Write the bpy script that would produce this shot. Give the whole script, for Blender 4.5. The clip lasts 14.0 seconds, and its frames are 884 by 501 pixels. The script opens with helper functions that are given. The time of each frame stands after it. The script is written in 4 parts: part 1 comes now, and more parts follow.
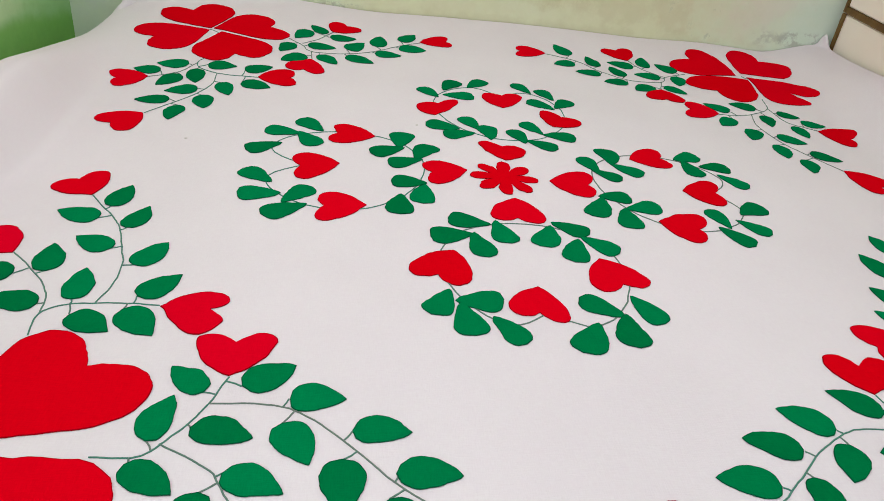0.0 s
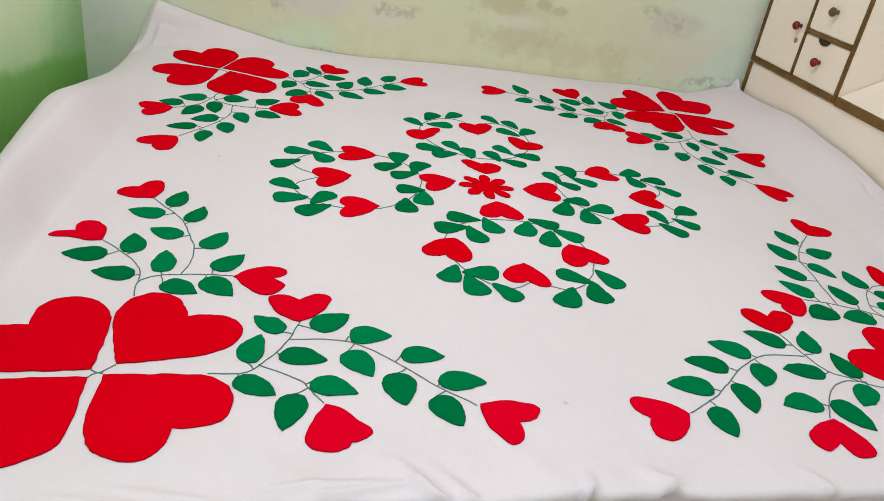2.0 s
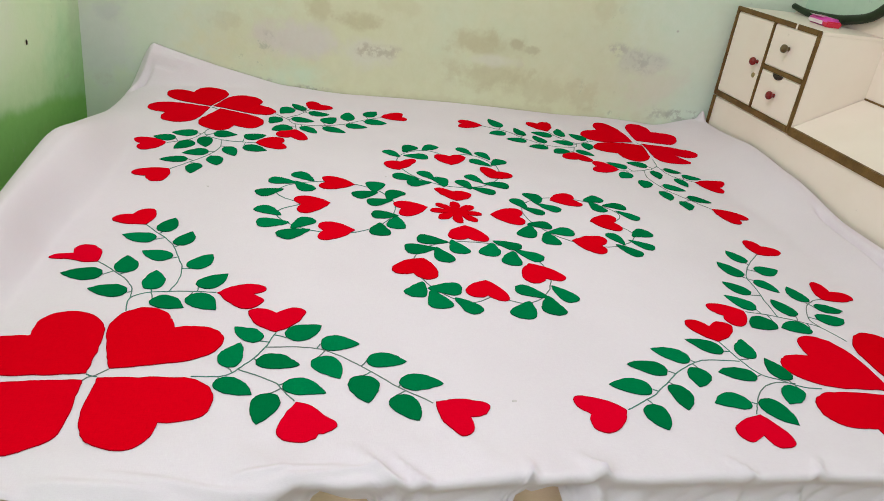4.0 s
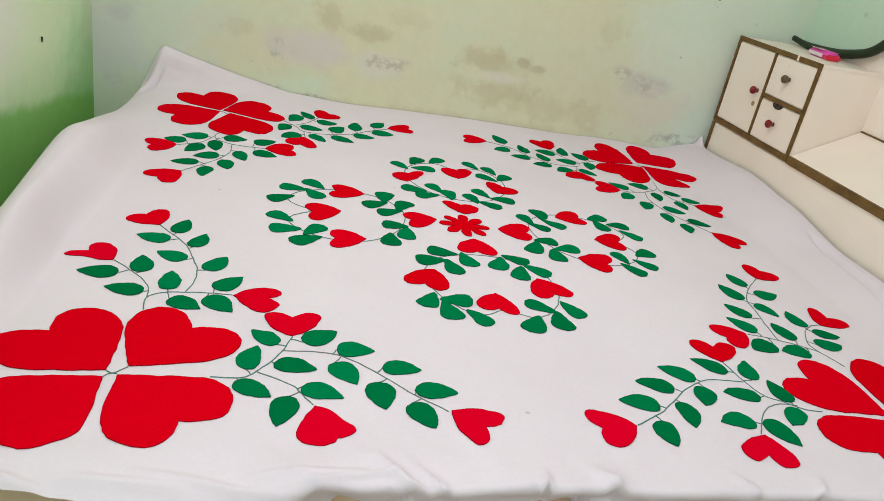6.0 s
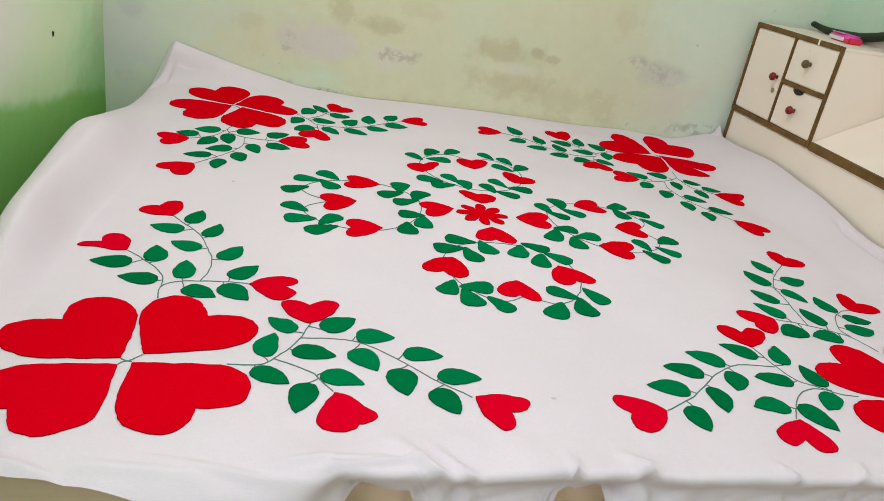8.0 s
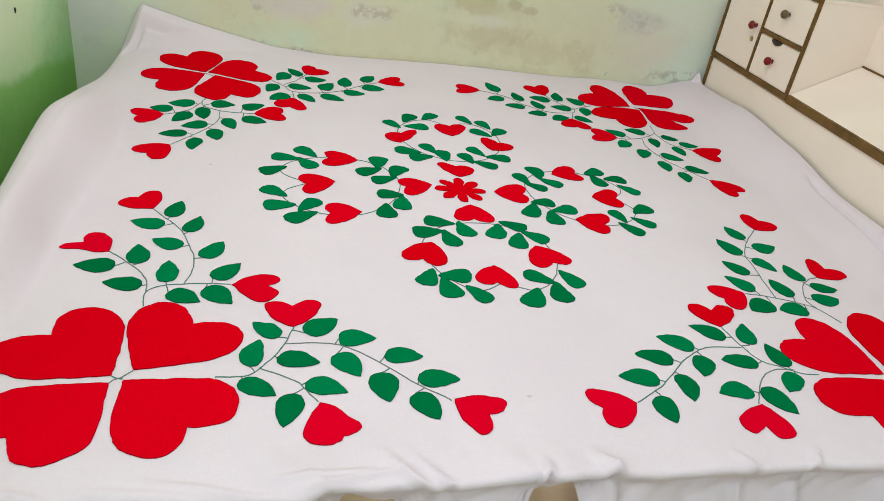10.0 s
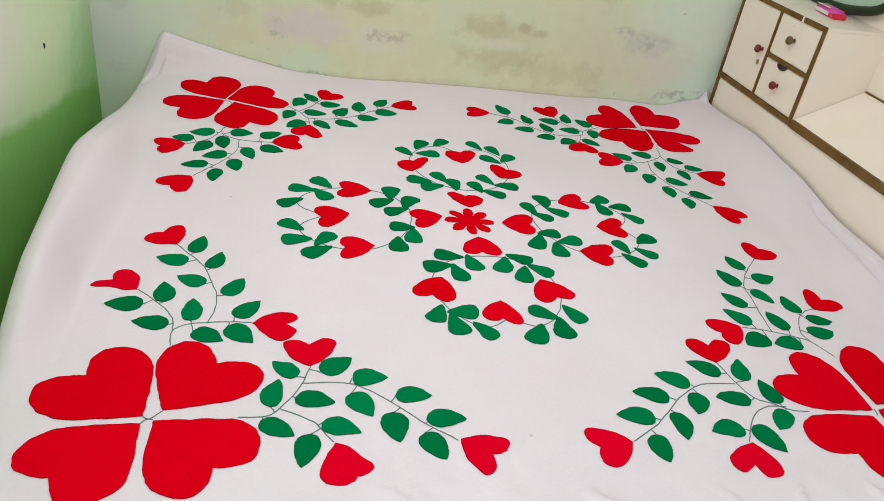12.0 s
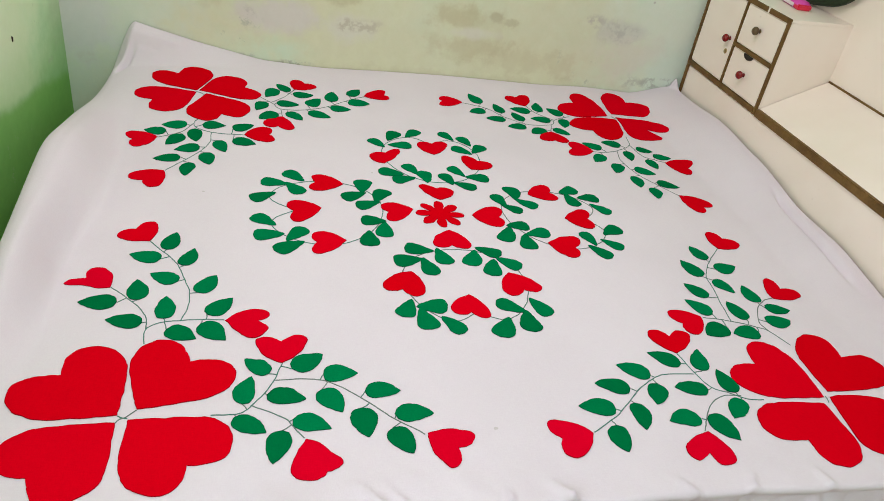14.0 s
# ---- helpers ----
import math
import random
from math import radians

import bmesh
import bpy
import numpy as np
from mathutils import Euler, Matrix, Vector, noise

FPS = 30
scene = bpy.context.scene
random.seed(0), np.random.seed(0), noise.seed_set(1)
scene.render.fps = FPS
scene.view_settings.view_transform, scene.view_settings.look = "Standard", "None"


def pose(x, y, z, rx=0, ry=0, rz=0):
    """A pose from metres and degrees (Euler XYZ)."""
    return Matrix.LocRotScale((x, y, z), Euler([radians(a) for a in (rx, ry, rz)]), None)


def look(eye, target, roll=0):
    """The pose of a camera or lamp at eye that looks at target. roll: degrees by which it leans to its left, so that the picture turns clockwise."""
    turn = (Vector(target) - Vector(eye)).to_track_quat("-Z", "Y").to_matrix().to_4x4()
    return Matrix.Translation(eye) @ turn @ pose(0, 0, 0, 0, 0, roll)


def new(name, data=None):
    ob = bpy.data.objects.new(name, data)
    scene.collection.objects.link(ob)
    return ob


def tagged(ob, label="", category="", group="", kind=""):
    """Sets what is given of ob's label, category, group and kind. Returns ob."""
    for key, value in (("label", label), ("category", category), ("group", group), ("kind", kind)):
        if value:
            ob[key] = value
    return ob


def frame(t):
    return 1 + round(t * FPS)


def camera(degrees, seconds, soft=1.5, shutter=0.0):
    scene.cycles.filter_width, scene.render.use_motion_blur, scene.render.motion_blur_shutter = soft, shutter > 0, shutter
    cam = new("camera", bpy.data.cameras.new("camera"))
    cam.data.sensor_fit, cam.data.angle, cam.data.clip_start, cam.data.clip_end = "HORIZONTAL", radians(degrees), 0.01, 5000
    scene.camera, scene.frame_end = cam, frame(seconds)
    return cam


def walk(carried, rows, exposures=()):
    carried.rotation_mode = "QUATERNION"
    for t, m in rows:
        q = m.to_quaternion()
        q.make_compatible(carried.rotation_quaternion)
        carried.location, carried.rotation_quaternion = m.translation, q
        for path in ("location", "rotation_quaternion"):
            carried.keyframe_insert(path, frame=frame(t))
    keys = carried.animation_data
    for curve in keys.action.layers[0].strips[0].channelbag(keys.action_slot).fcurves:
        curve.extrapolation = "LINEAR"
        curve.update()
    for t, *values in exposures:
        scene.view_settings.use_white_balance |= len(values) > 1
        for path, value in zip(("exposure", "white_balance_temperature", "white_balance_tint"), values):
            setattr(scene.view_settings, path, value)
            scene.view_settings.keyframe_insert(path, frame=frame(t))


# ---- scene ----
cam = camera(61.4, 14.0, soft=0.9)
PATH = [
    (0, (-0.275, -1.224, 1.19), (-0.035, 0.442, 0.11), 7.3),
    (0.5, (-0.293, -1.277, 1.209), (0.002, 0.406, 0.169), 7.7),
    (1, (-0.352, -1.36, 1.213), (-0.03, 0.337, 0.204), 7.1),
    (1.5, (-0.411, -1.447, 1.221), (-0.065, 0.27, 0.255), 8.0),
    (2, (-0.429, -1.515, 1.231), (-0.033, 0.201, 0.283), 8.8),
    (2.5, (-0.418, -1.558, 1.241), (-0.062, 0.176, 0.31), 8.5),
    (3, (-0.392, -1.6, 1.265), (-0.087, 0.161, 0.367), 7.2),
    (3.5, (-0.377, -1.637, 1.261), (-0.055, 0.121, 0.364), 8.0),
    (4, (-0.392, -1.647, 1.269), (0.004, 0.112, 0.404), 8.1),
    (4.2, (-0.411, -1.652, 1.272), (0.007, 0.117, 0.438), 8.9),
    (6.5, (-0.455, -1.659, 1.265), (-0.02, 0.11, 0.44), 11.0),
    (7, (-0.454, -1.651, 1.259), (-0.026, 0.125, 0.445), 10.9),
    (7.5, (-0.454, -1.646, 1.233), (-0.002, 0.127, 0.424), 10.4),
    (8, (-0.459, -1.641, 1.218), (-0.052, 0.137, 0.397), 9.7),
    (8.2, (-0.46, -1.64, 1.229), (-0.067, 0.119, 0.364), 8.8),
    (10.3, (-0.457, -1.593, 1.382), (-0.002, 0.065, 0.36), 9.3),
    (10.5, (-0.46, -1.59, 1.397), (-0.022, 0.066, 0.365), 8.9),
    (11, (-0.462, -1.599, 1.432), (-0.021, 0.071, 0.424), 8.7),
    (11.5, (-0.467, -1.611, 1.462), (-0.058, 0.064, 0.448), 8.7),
    (12, (-0.468, -1.612, 1.487), (-0.048, 0.044, 0.446), 8.9),
    (12.5, (-0.463, -1.603, 1.512), (-0.03, 0.019, 0.425), 9.2),
    (13, (-0.456, -1.611, 1.536), (-0.018, 0.014, 0.456), 9.5),
    (13.5, (-0.456, -1.621, 1.546), (-0.001, -0.002, 0.463), 9.9),
    (14, (-0.451, -1.623, 1.546), (0.019, -0.012, 0.458), 9.6),
]
walk(cam, [(t, look(eye, target, roll)) for t, eye, target, roll in PATH])

# ---- light ----
world = bpy.data.worlds.new("world")
scene.world = world
world.use_nodes = True
wn = world.node_tree.nodes
sky = wn.new("ShaderNodeTexSky")
sky.sky_type, sky.sun_disc, sky.sun_elevation, sky.sun_rotation = "NISHITA", False, radians(40), radians(200)
world.node_tree.links.new(sky.outputs["Color"], wn["Background"].inputs["Color"])
wn["Background"].inputs["Strength"].default_value = 0.1


def area_lamp(name, m, width, depth, watts, color):
    data = bpy.data.lights.new(name, "AREA")
    data.shape, data.size, data.size_y, data.energy, data.color = "RECTANGLE", width, depth, watts, color
    ob = new(name, data)
    ob.matrix_world = m
    return ob


X0, X1, Y0, Y1, TOP = -1.085, 1.42, -2.80, 0.95, 2.65  # the room's inner faces
LAMP = (-0.24, -0.17, 2.56)
# added fill from behind the foot of the bed, no known lamp there
FILL_AT = (0.05, Y0 + 0.085, 2.12)
area_lamp("ceiling_light_glow", pose(*LAMP), 1.15, 0.5, 19.4, (0.97, 0.87, 1.0))
area_lamp("fill_light_glow", pose(*FILL_AT, 76, 0, 0), 1.2, 0.10, 7.8, (0.97, 0.87, 1.0))
# side light from the left, set in an added window out of view
area_lamp("added_window_glow", pose(-1.225, -1.95, 1.6, 90, 0, -94), 1.2, 1.1, 20, (0.86, 0.86, 1.0))
scene.view_settings.exposure = 0.0


# ---- materials ----
def node(nt, kind, **values):
    n = nt.nodes.new(kind)
    for key, value in values.items():
        n.inputs[key.replace("_", " ")].default_value = value
    return n


def mixed(nt, fac, a, b, mode="MIX"):
    n = nt.nodes.new("ShaderNodeMix")
    n.data_type, n.blend_type = "RGBA", mode
    for socket, value in ((n.inputs[0], fac), (n.inputs[6], a), (n.inputs[7], b)):
        if isinstance(value, (int, float)):
            socket.default_value = value
        elif isinstance(value, tuple):
            socket.default_value = (*value, 1)
        else:
            nt.links.new(value, socket)
    return n.outputs[2]


def math_node(nt, op, a, b=0.0, clamp=False):
    n = nt.nodes.new("ShaderNodeMath")
    n.operation, n.use_clamp = op, clamp
    for socket, value in ((n.inputs[0], a), (n.inputs[1], b)):
        if isinstance(value, (int, float)):
            socket.default_value = value
        else:
            nt.links.new(value, socket)
    return n.outputs[0]


def ramp(nt, value, lo, hi):
    n = nt.nodes.new("ShaderNodeMapRange")
    n.interpolation_type = "SMOOTHSTEP"
    nt.links.new(value, n.inputs[0])
    n.inputs[1].default_value, n.inputs[2].default_value = lo, hi
    return n.outputs[0]


def noise_at(nt, scale, detail=4.0, rough=0.55, stretch=(1, 1, 1), shift=(0, 0, 0)):
    coords = nt.nodes.new("ShaderNodeTexCoord")
    mapping = nt.nodes.new("ShaderNodeMapping")
    mapping.inputs["Scale"].default_value = stretch
    mapping.inputs["Location"].default_value = shift
    nt.links.new(coords.outputs["Object"], mapping.inputs["Vector"])
    n = node(nt, "ShaderNodeTexNoise", Scale=scale, Detail=detail, Roughness=rough)
    nt.links.new(mapping.outputs[0], n.inputs["Vector"])
    return n.outputs["Fac"]


def material(name, color, rough=0.6, metal=0.0, sheen=0.0, coat=0.0):
    m = bpy.data.materials.new(name)
    m.use_nodes = True
    b = m.node_tree.nodes["Principled BSDF"]
    b.inputs["Base Color"].default_value = (*color, 1)
    b.inputs["Roughness"].default_value, b.inputs["Metallic"].default_value = rough, metal
    b.inputs["Sheen Weight"].default_value, b.inputs["Coat Weight"].default_value = sheen, coat
    return m, m.node_tree, b


def bump(nt, b, height, strength, distance):
    n = node(nt, "ShaderNodeBump", Strength=strength, Distance=distance)
    nt.links.new(height, n.inputs["Height"])
    nt.links.new(n.outputs[0], b.inputs["Normal"])


def cloth_material(name, color, second, grain=900.0, sheen=0.15, crumple=0.0):
    """Woven cotton: soft tone drift, a fine weave and a little sheen."""
    m, nt, b = material(name, color, 0.9, 0.0, sheen)
    b.inputs["Specular IOR Level"].default_value = 0.2
    tone = mixed(nt, ramp(nt, noise_at(nt, 3.0, 5.0, 0.6), 0.3, 0.72), color, second)
    thread = math_node(nt, "ADD", noise_at(nt, grain, 2.0, 0.5, (1, 0.12, 1)), noise_at(nt, grain, 2.0, 0.5, (0.12, 1, 1)))
    fine = mixed(nt, 0.10, tone, thread, "OVERLAY")
    nt.links.new(fine, b.inputs["Base Color"])
    height = math_node(nt, "ADD", math_node(nt, "MULTIPLY", thread, 0.10), math_node(nt, "MULTIPLY", noise_at(nt, 22.0, 4.0, 0.6), crumple))
    bump(nt, b, height, 0.5, 0.004)
    return m


def patch_material(name, color, second):
    """Dyed cotton patch: small shifts of tone from piece to piece and a weave."""
    m, nt, b = material(name, color, 0.9)
    b.inputs["Specular IOR Level"].default_value = 0.0
    info = nt.nodes.new("ShaderNodeObjectInfo")
    tone = mixed(nt, info.outputs["Random"], color, second)
    thread = math_node(nt, "ADD", noise_at(nt, 800.0, 2.0, 0.5, (1, 0.12, 1)), noise_at(nt, 800.0, 2.0, 0.5, (0.12, 1, 1)))
    tone = mixed(nt, 0.15, tone, thread, "OVERLAY")
    nt.links.new(tone, b.inputs["Base Color"])
    bump(nt, b, thread, 0.25, 0.001)
    return m


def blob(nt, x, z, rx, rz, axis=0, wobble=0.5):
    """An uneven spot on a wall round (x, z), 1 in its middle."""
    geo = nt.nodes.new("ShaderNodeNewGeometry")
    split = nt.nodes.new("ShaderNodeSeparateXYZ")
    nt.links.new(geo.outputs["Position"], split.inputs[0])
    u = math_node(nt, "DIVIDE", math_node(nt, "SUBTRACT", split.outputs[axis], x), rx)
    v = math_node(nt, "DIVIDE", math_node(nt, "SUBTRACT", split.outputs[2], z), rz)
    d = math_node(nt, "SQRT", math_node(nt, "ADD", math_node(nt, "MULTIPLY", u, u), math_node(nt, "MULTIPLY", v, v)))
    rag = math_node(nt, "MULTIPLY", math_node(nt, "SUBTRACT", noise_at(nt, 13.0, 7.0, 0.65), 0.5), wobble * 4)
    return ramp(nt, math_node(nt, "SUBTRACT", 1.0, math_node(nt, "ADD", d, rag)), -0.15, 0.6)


def wall_material(name, base, warm, cool, spots=(), axis=0, band=None):
    """Old limewash: patchy tones, flaking spots, grey damp and fine grit."""
    m, nt, b = material(name, base, 0.9)
    tone = mixed(nt, ramp(nt, noise_at(nt, 1.6, 6.0, 0.6), 0.35, 0.65), base, warm)
    tone = mixed(nt, ramp(nt, noise_at(nt, 2.3, 5.0, 0.6, (1, 1, 1), (7, 3, 1)), 0.5, 0.75), tone, cool)
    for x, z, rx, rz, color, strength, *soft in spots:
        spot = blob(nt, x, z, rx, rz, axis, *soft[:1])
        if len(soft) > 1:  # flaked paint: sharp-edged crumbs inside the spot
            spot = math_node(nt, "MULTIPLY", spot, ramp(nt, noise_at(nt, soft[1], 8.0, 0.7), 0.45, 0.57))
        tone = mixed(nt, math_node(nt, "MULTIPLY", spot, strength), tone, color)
    if band:  # a stronger tone up to a sloping, uneven line
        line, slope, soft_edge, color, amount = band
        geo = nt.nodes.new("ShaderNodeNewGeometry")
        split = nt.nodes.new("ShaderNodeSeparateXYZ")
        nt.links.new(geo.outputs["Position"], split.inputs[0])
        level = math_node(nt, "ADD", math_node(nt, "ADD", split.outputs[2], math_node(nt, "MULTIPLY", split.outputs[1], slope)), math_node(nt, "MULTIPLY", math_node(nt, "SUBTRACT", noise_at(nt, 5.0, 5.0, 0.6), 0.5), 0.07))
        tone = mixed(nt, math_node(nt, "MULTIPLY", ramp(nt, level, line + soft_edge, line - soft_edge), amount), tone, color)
    flakes = ramp(nt, noise_at(nt, 17.0, 9.0, 0.72, (1, 1, 1), (2, 5, 9)), 0.60, 0.63)
    zone = ramp(nt, noise_at(nt, 2.6, 3.0, 0.5, (1, 1, 1), (4, 8, 2)), 0.52, 0.66)
    tone = mixed(nt, math_node(nt, "MULTIPLY", math_node(nt, "MULTIPLY", flakes, zone), 0.5), tone, tuple(0.62 * v for v in base))
    tone = mixed(nt, 0.12, tone, noise_at(nt, 30.0, 6.0, 0.7), "OVERLAY")
    nt.links.new(tone, b.inputs["Base Color"])
    height = math_node(nt, "ADD", noise_at(nt, 9.0, 6.0, 0.65), math_node(nt, "MULTIPLY", noise_at(nt, 120.0, 3.0), 0.2))
    bump(nt, b, height, 0.18, 0.008)
    return m


SHEET = cloth_material("white_cotton", (0.748, 0.687, 0.728), (0.712, 0.650, 0.690), crumple=0.3)
MATTRESS = cloth_material("mattress_ticking", (0.74, 0.54, 0.37), (0.66, 0.47, 0.31))
RED = patch_material("red_cotton", (0.65, 0.0002, 0.009), (0.59, 0.0002, 0.005))
CRIMSON = patch_material("crimson_cotton", (0.66, 0.0003, 0.018), (0.62, 0.0003, 0.010))
RED_EDGE = patch_material("red_edge_stitch", (0.36, 0.001, 0.008), (0.26, 0.001, 0.005))
GREEN = patch_material("green_cotton", (0.0002, 0.172, 0.056), (0.0002, 0.130, 0.038))
GREEN_EDGE = patch_material("green_edge_stitch", (0.002, 0.095, 0.038), (0.002, 0.07, 0.03))
STEM = patch_material("stem_thread", (0.06, 0.20, 0.15), (0.15, 0.19, 0.16))
BLUE = cloth_material("blue_cloth", (0.02, 0.035, 0.16), (0.015, 0.025, 0.11))

GREY, OCHRE, PALE, DAMP = (0.42, 0.41, 0.37), (0.55, 0.52, 0.32), (0.70, 0.69, 0.58), (0.25, 0.26, 0.22)
WALL_BACK = wall_material(
    "stained_green_limewash", (0.67, 0.76, 0.57), (0.70, 0.71, 0.485), (0.59, 0.76, 0.60),
    [
        (0.25, 0.95, 1.1, 0.55, (0.66, 0.655, 0.455), 0.55),
        (-0.98, 0.85, 0.36, 0.45, (0.66, 0.76, 0.64), 0.75, 0.3),
        (-1.03, 0.70, 0.13, 0.16, (0.66, 0.68, 0.67), 0.65, 0.4),
        (-1.00, 0.80, 0.05, 0.05, (0.52, 0.55, 0.54), 0.35, 0.6),
        (1.15, 0.95, 0.45, 0.55, (0.70, 0.80, 0.68), 0.75, 0.25),
        (1.12, 0.64, 0.20, 0.16, (0.62, 0.78, 0.67), 0.5, 0.25),
        (-0.40, 0.755, 0.17, 0.075, (0.68, 0.645, 0.605), 0.8, 0.35),
        (-0.17, 0.735, 0.12, 0.06, PALE, 0.8, 0.4),
        (-0.135, 0.745, 0.10, 0.028, (0.42, 0.38, 0.27), 0.6, 0.5, 30.0),
        (-0.50, 0.735, 0.03, 0.05, GREY, 0.5, 0.6, 26.0),
        (-0.349, 0.879, 0.06, 0.05, OCHRE, 0.6, 0.7),
        (-0.626, 0.795, 0.05, 0.03, OCHRE, 0.26, 0.9),
        (-0.198, 0.838, 0.08, 0.035, OCHRE, 0.75, 0.7),
        (-0.07, 0.906, 0.10, 0.03, OCHRE, 0.22, 0.9),
        (0.208, 0.81, 0.11, 0.055, OCHRE, 0.75, 0.6),
        (0.29, 0.80, 0.12, 0.06, OCHRE, 0.30, 0.9),
        (0.26, 0.70, 0.17, 0.06, OCHRE, 0.62, 0.6),
        (0.272, 0.750, 0.11, 0.025, PALE, 0.75, 0.5),
        (0.355, 0.815, 0.026, 0.020, (0.46, 0.43, 0.26), 0.6, 0.8),
        (0.411, 0.800, 0.024, 0.016, (0.46, 0.43, 0.26), 0.5, 0.8),
        (0.50, 0.66, 0.24, 0.05, OCHRE, 0.34, 0.9),
        (0.73, 0.829, 0.06, 0.030, GREY, 0.55, 0.5, 24.0),
        (0.85, 0.80, 0.12, 0.05, (0.55, 0.56, 0.52), 0.5),
        (0.85, 0.795, 0.12, 0.06, (0.40, 0.41, 0.38), 0.42, 0.6, 26.0),
        (0.66, 0.956, 0.05, 0.06, OCHRE, 0.26, 0.9),
        (0.92, 0.72, 0.14, 0.08, PALE, 0.5),
        (1.02, 0.612, 0.12, 0.030, DAMP, 0.5, 0.5, 24.0),
        (1.029, 1.138, 0.008, 0.005, DAMP, 0.9, 0.3),
        (0.946, 0.919, 0.006, 0.005, GREY, 0.7, 0.3),
        (-0.505, 0.608, 0.05, 0.018, GREY, 0.6, 0.5, 30.0),
        (-0.34, 0.595, 0.07, 0.015, DAMP, 0.6, 0.5, 36.0),
        (0.0, 0.58, 1.0, 0.03, OCHRE, 0.22, 0.9),
    ],
)
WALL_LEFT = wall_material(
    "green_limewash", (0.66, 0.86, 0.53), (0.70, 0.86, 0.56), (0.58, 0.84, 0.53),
    # paler high up, deeper green low down and in the far corner
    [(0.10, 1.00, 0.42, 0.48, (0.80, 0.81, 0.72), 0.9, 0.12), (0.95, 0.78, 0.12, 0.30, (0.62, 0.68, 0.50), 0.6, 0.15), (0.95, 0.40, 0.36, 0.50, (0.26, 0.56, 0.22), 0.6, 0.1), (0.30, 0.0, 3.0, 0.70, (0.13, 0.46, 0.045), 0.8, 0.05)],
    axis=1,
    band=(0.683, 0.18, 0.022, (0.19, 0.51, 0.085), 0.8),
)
WALL_PLAIN = wall_material("pale_green_limewash", (0.56, 0.74, 0.58), (0.59, 0.74, 0.57), (0.53, 0.73, 0.58))
CEILING = wall_material("white_limewash", (0.74, 0.74, 0.70), (0.70, 0.70, 0.64), (0.76, 0.76, 0.74))


def laminate_material():
    m, nt, b = material("cream_laminate", (0.82, 0.74, 0.61), 0.42)
    tone = mixed(nt, ramp(nt, noise_at(nt, 4.0, 5.0), 0.3, 0.75), (0.92, 0.835, 0.725), (0.88, 0.79, 0.67))
    tone = mixed(nt, math_node(nt, "MULTIPLY", ramp(nt, noise_at(nt, 38.0, 3.0, 0.7), 0.68, 0.8), 0.25), tone, (0.42, 0.35, 0.25))
    nt.links.new(tone, b.inputs["Base Color"])
    bump(nt, b, noise_at(nt, 60.0, 3.0), 0.08, 0.002)
    return m


def wood_material(name, a, c, stretch, rough=0.6):
    m, nt, b = material(name, a, rough)
    b.inputs["Specular IOR Level"].default_value = 0.2
    grain = noise_at(nt, 14.0, 8.0, 0.65, stretch)
    tone = mixed(nt, ramp(nt, grain, 0.3, 0.7), a, c)
    tone = mixed(nt, 0.35, tone, noise_at(nt, 160.0, 3.0, 0.6), "OVERLAY")
    nt.links.new(tone, b.inputs["Base Color"])
    bump(nt, b, grain, 0.2, 0.002)
    return m


LAMINATE = laminate_material()
TRIM = wood_material("dark_wood_trim", (0.20, 0.115, 0.035), (0.12, 0.068, 0.02), (1, 1, 1))
BEDWOOD = wood_material("tan_bed_wood", (0.42, 0.27, 0.11), (0.34, 0.20, 0.075), (0.15, 1, 1))
FLOOR = wall_material("brown_cement", (0.44, 0.26, 0.16), (0.47, 0.29, 0.17), (0.37, 0.22, 0.14))
RIM = wood_material("dark_green_rim", (0.018, 0.035, 0.016), (0.03, 0.045, 0.02), (1, 0.2, 1), 0.5)
KNOB_RED = material("red_lacquer_knob", (0.19, 0.003, 0.002), 0.25, 0.0, 0.0, 0.05)[0]
KNOB_BROWN = material("brown_lacquer_knob", (0.11, 0.07, 0.02), 0.35, 0.0, 0.0, 0.15)[0]
BRASS = material("worn_brass", (0.45, 0.36, 0.18), 0.35, 1.0)[0]
IRON = material("rusty_iron", (0.05, 0.04, 0.03), 0.7, 0.6)[0]
PINK = material("pink_plastic", (0.75, 0.07, 0.42), 0.35)[0]
PINK_RED = material("red_plastic", (0.70, 0.02, 0.06), 0.35)[0]
PAPER = material("white_label", (0.80, 0.70, 0.72), 0.5)[0]
WHITE_METAL = material("white_enamel", (0.78, 0.78, 0.75), 0.4)[0]
GLASS, _, glass_node = material("window_glass", (1, 1, 1), 0.02)
glass_node.inputs["Transmission Weight"].default_value = 1.0


# ---- builders ----
def mesh_of(name, bm, *mats, smooth=False):
    bmesh.ops.recalc_face_normals(bm, faces=bm.faces[:])
    data = bpy.data.meshes.new(name)
    bm.to_mesh(data)
    bm.free()
    for m in mats:
        data.materials.append(m)
    if smooth:
        data.polygons.foreach_set("use_smooth", [True] * len(data.polygons))
    return data


def part(name, bm, mat, parent, label="", smooth=False):
    """Links a bmesh as one mesh object under a thing or under a part."""
    mats = mat if isinstance(mat, tuple) else (mat,)
    ob = new(name, mesh_of(name, bm, *mats, smooth=smooth))
    ob.parent = parent
    return tagged(ob, label)


def solid(name, bm, mat, label, category="", kind="", smooth=False):
    """A thing or a piece of the setting that is one mesh."""
    mats = mat if isinstance(mat, tuple) else (mat,)
    return tagged(new(name, mesh_of(name, bm, *mats, smooth=smooth)), label, category, "", kind)


def thing(name, label, category, group=""):
    return tagged(new(name), label, category, group)


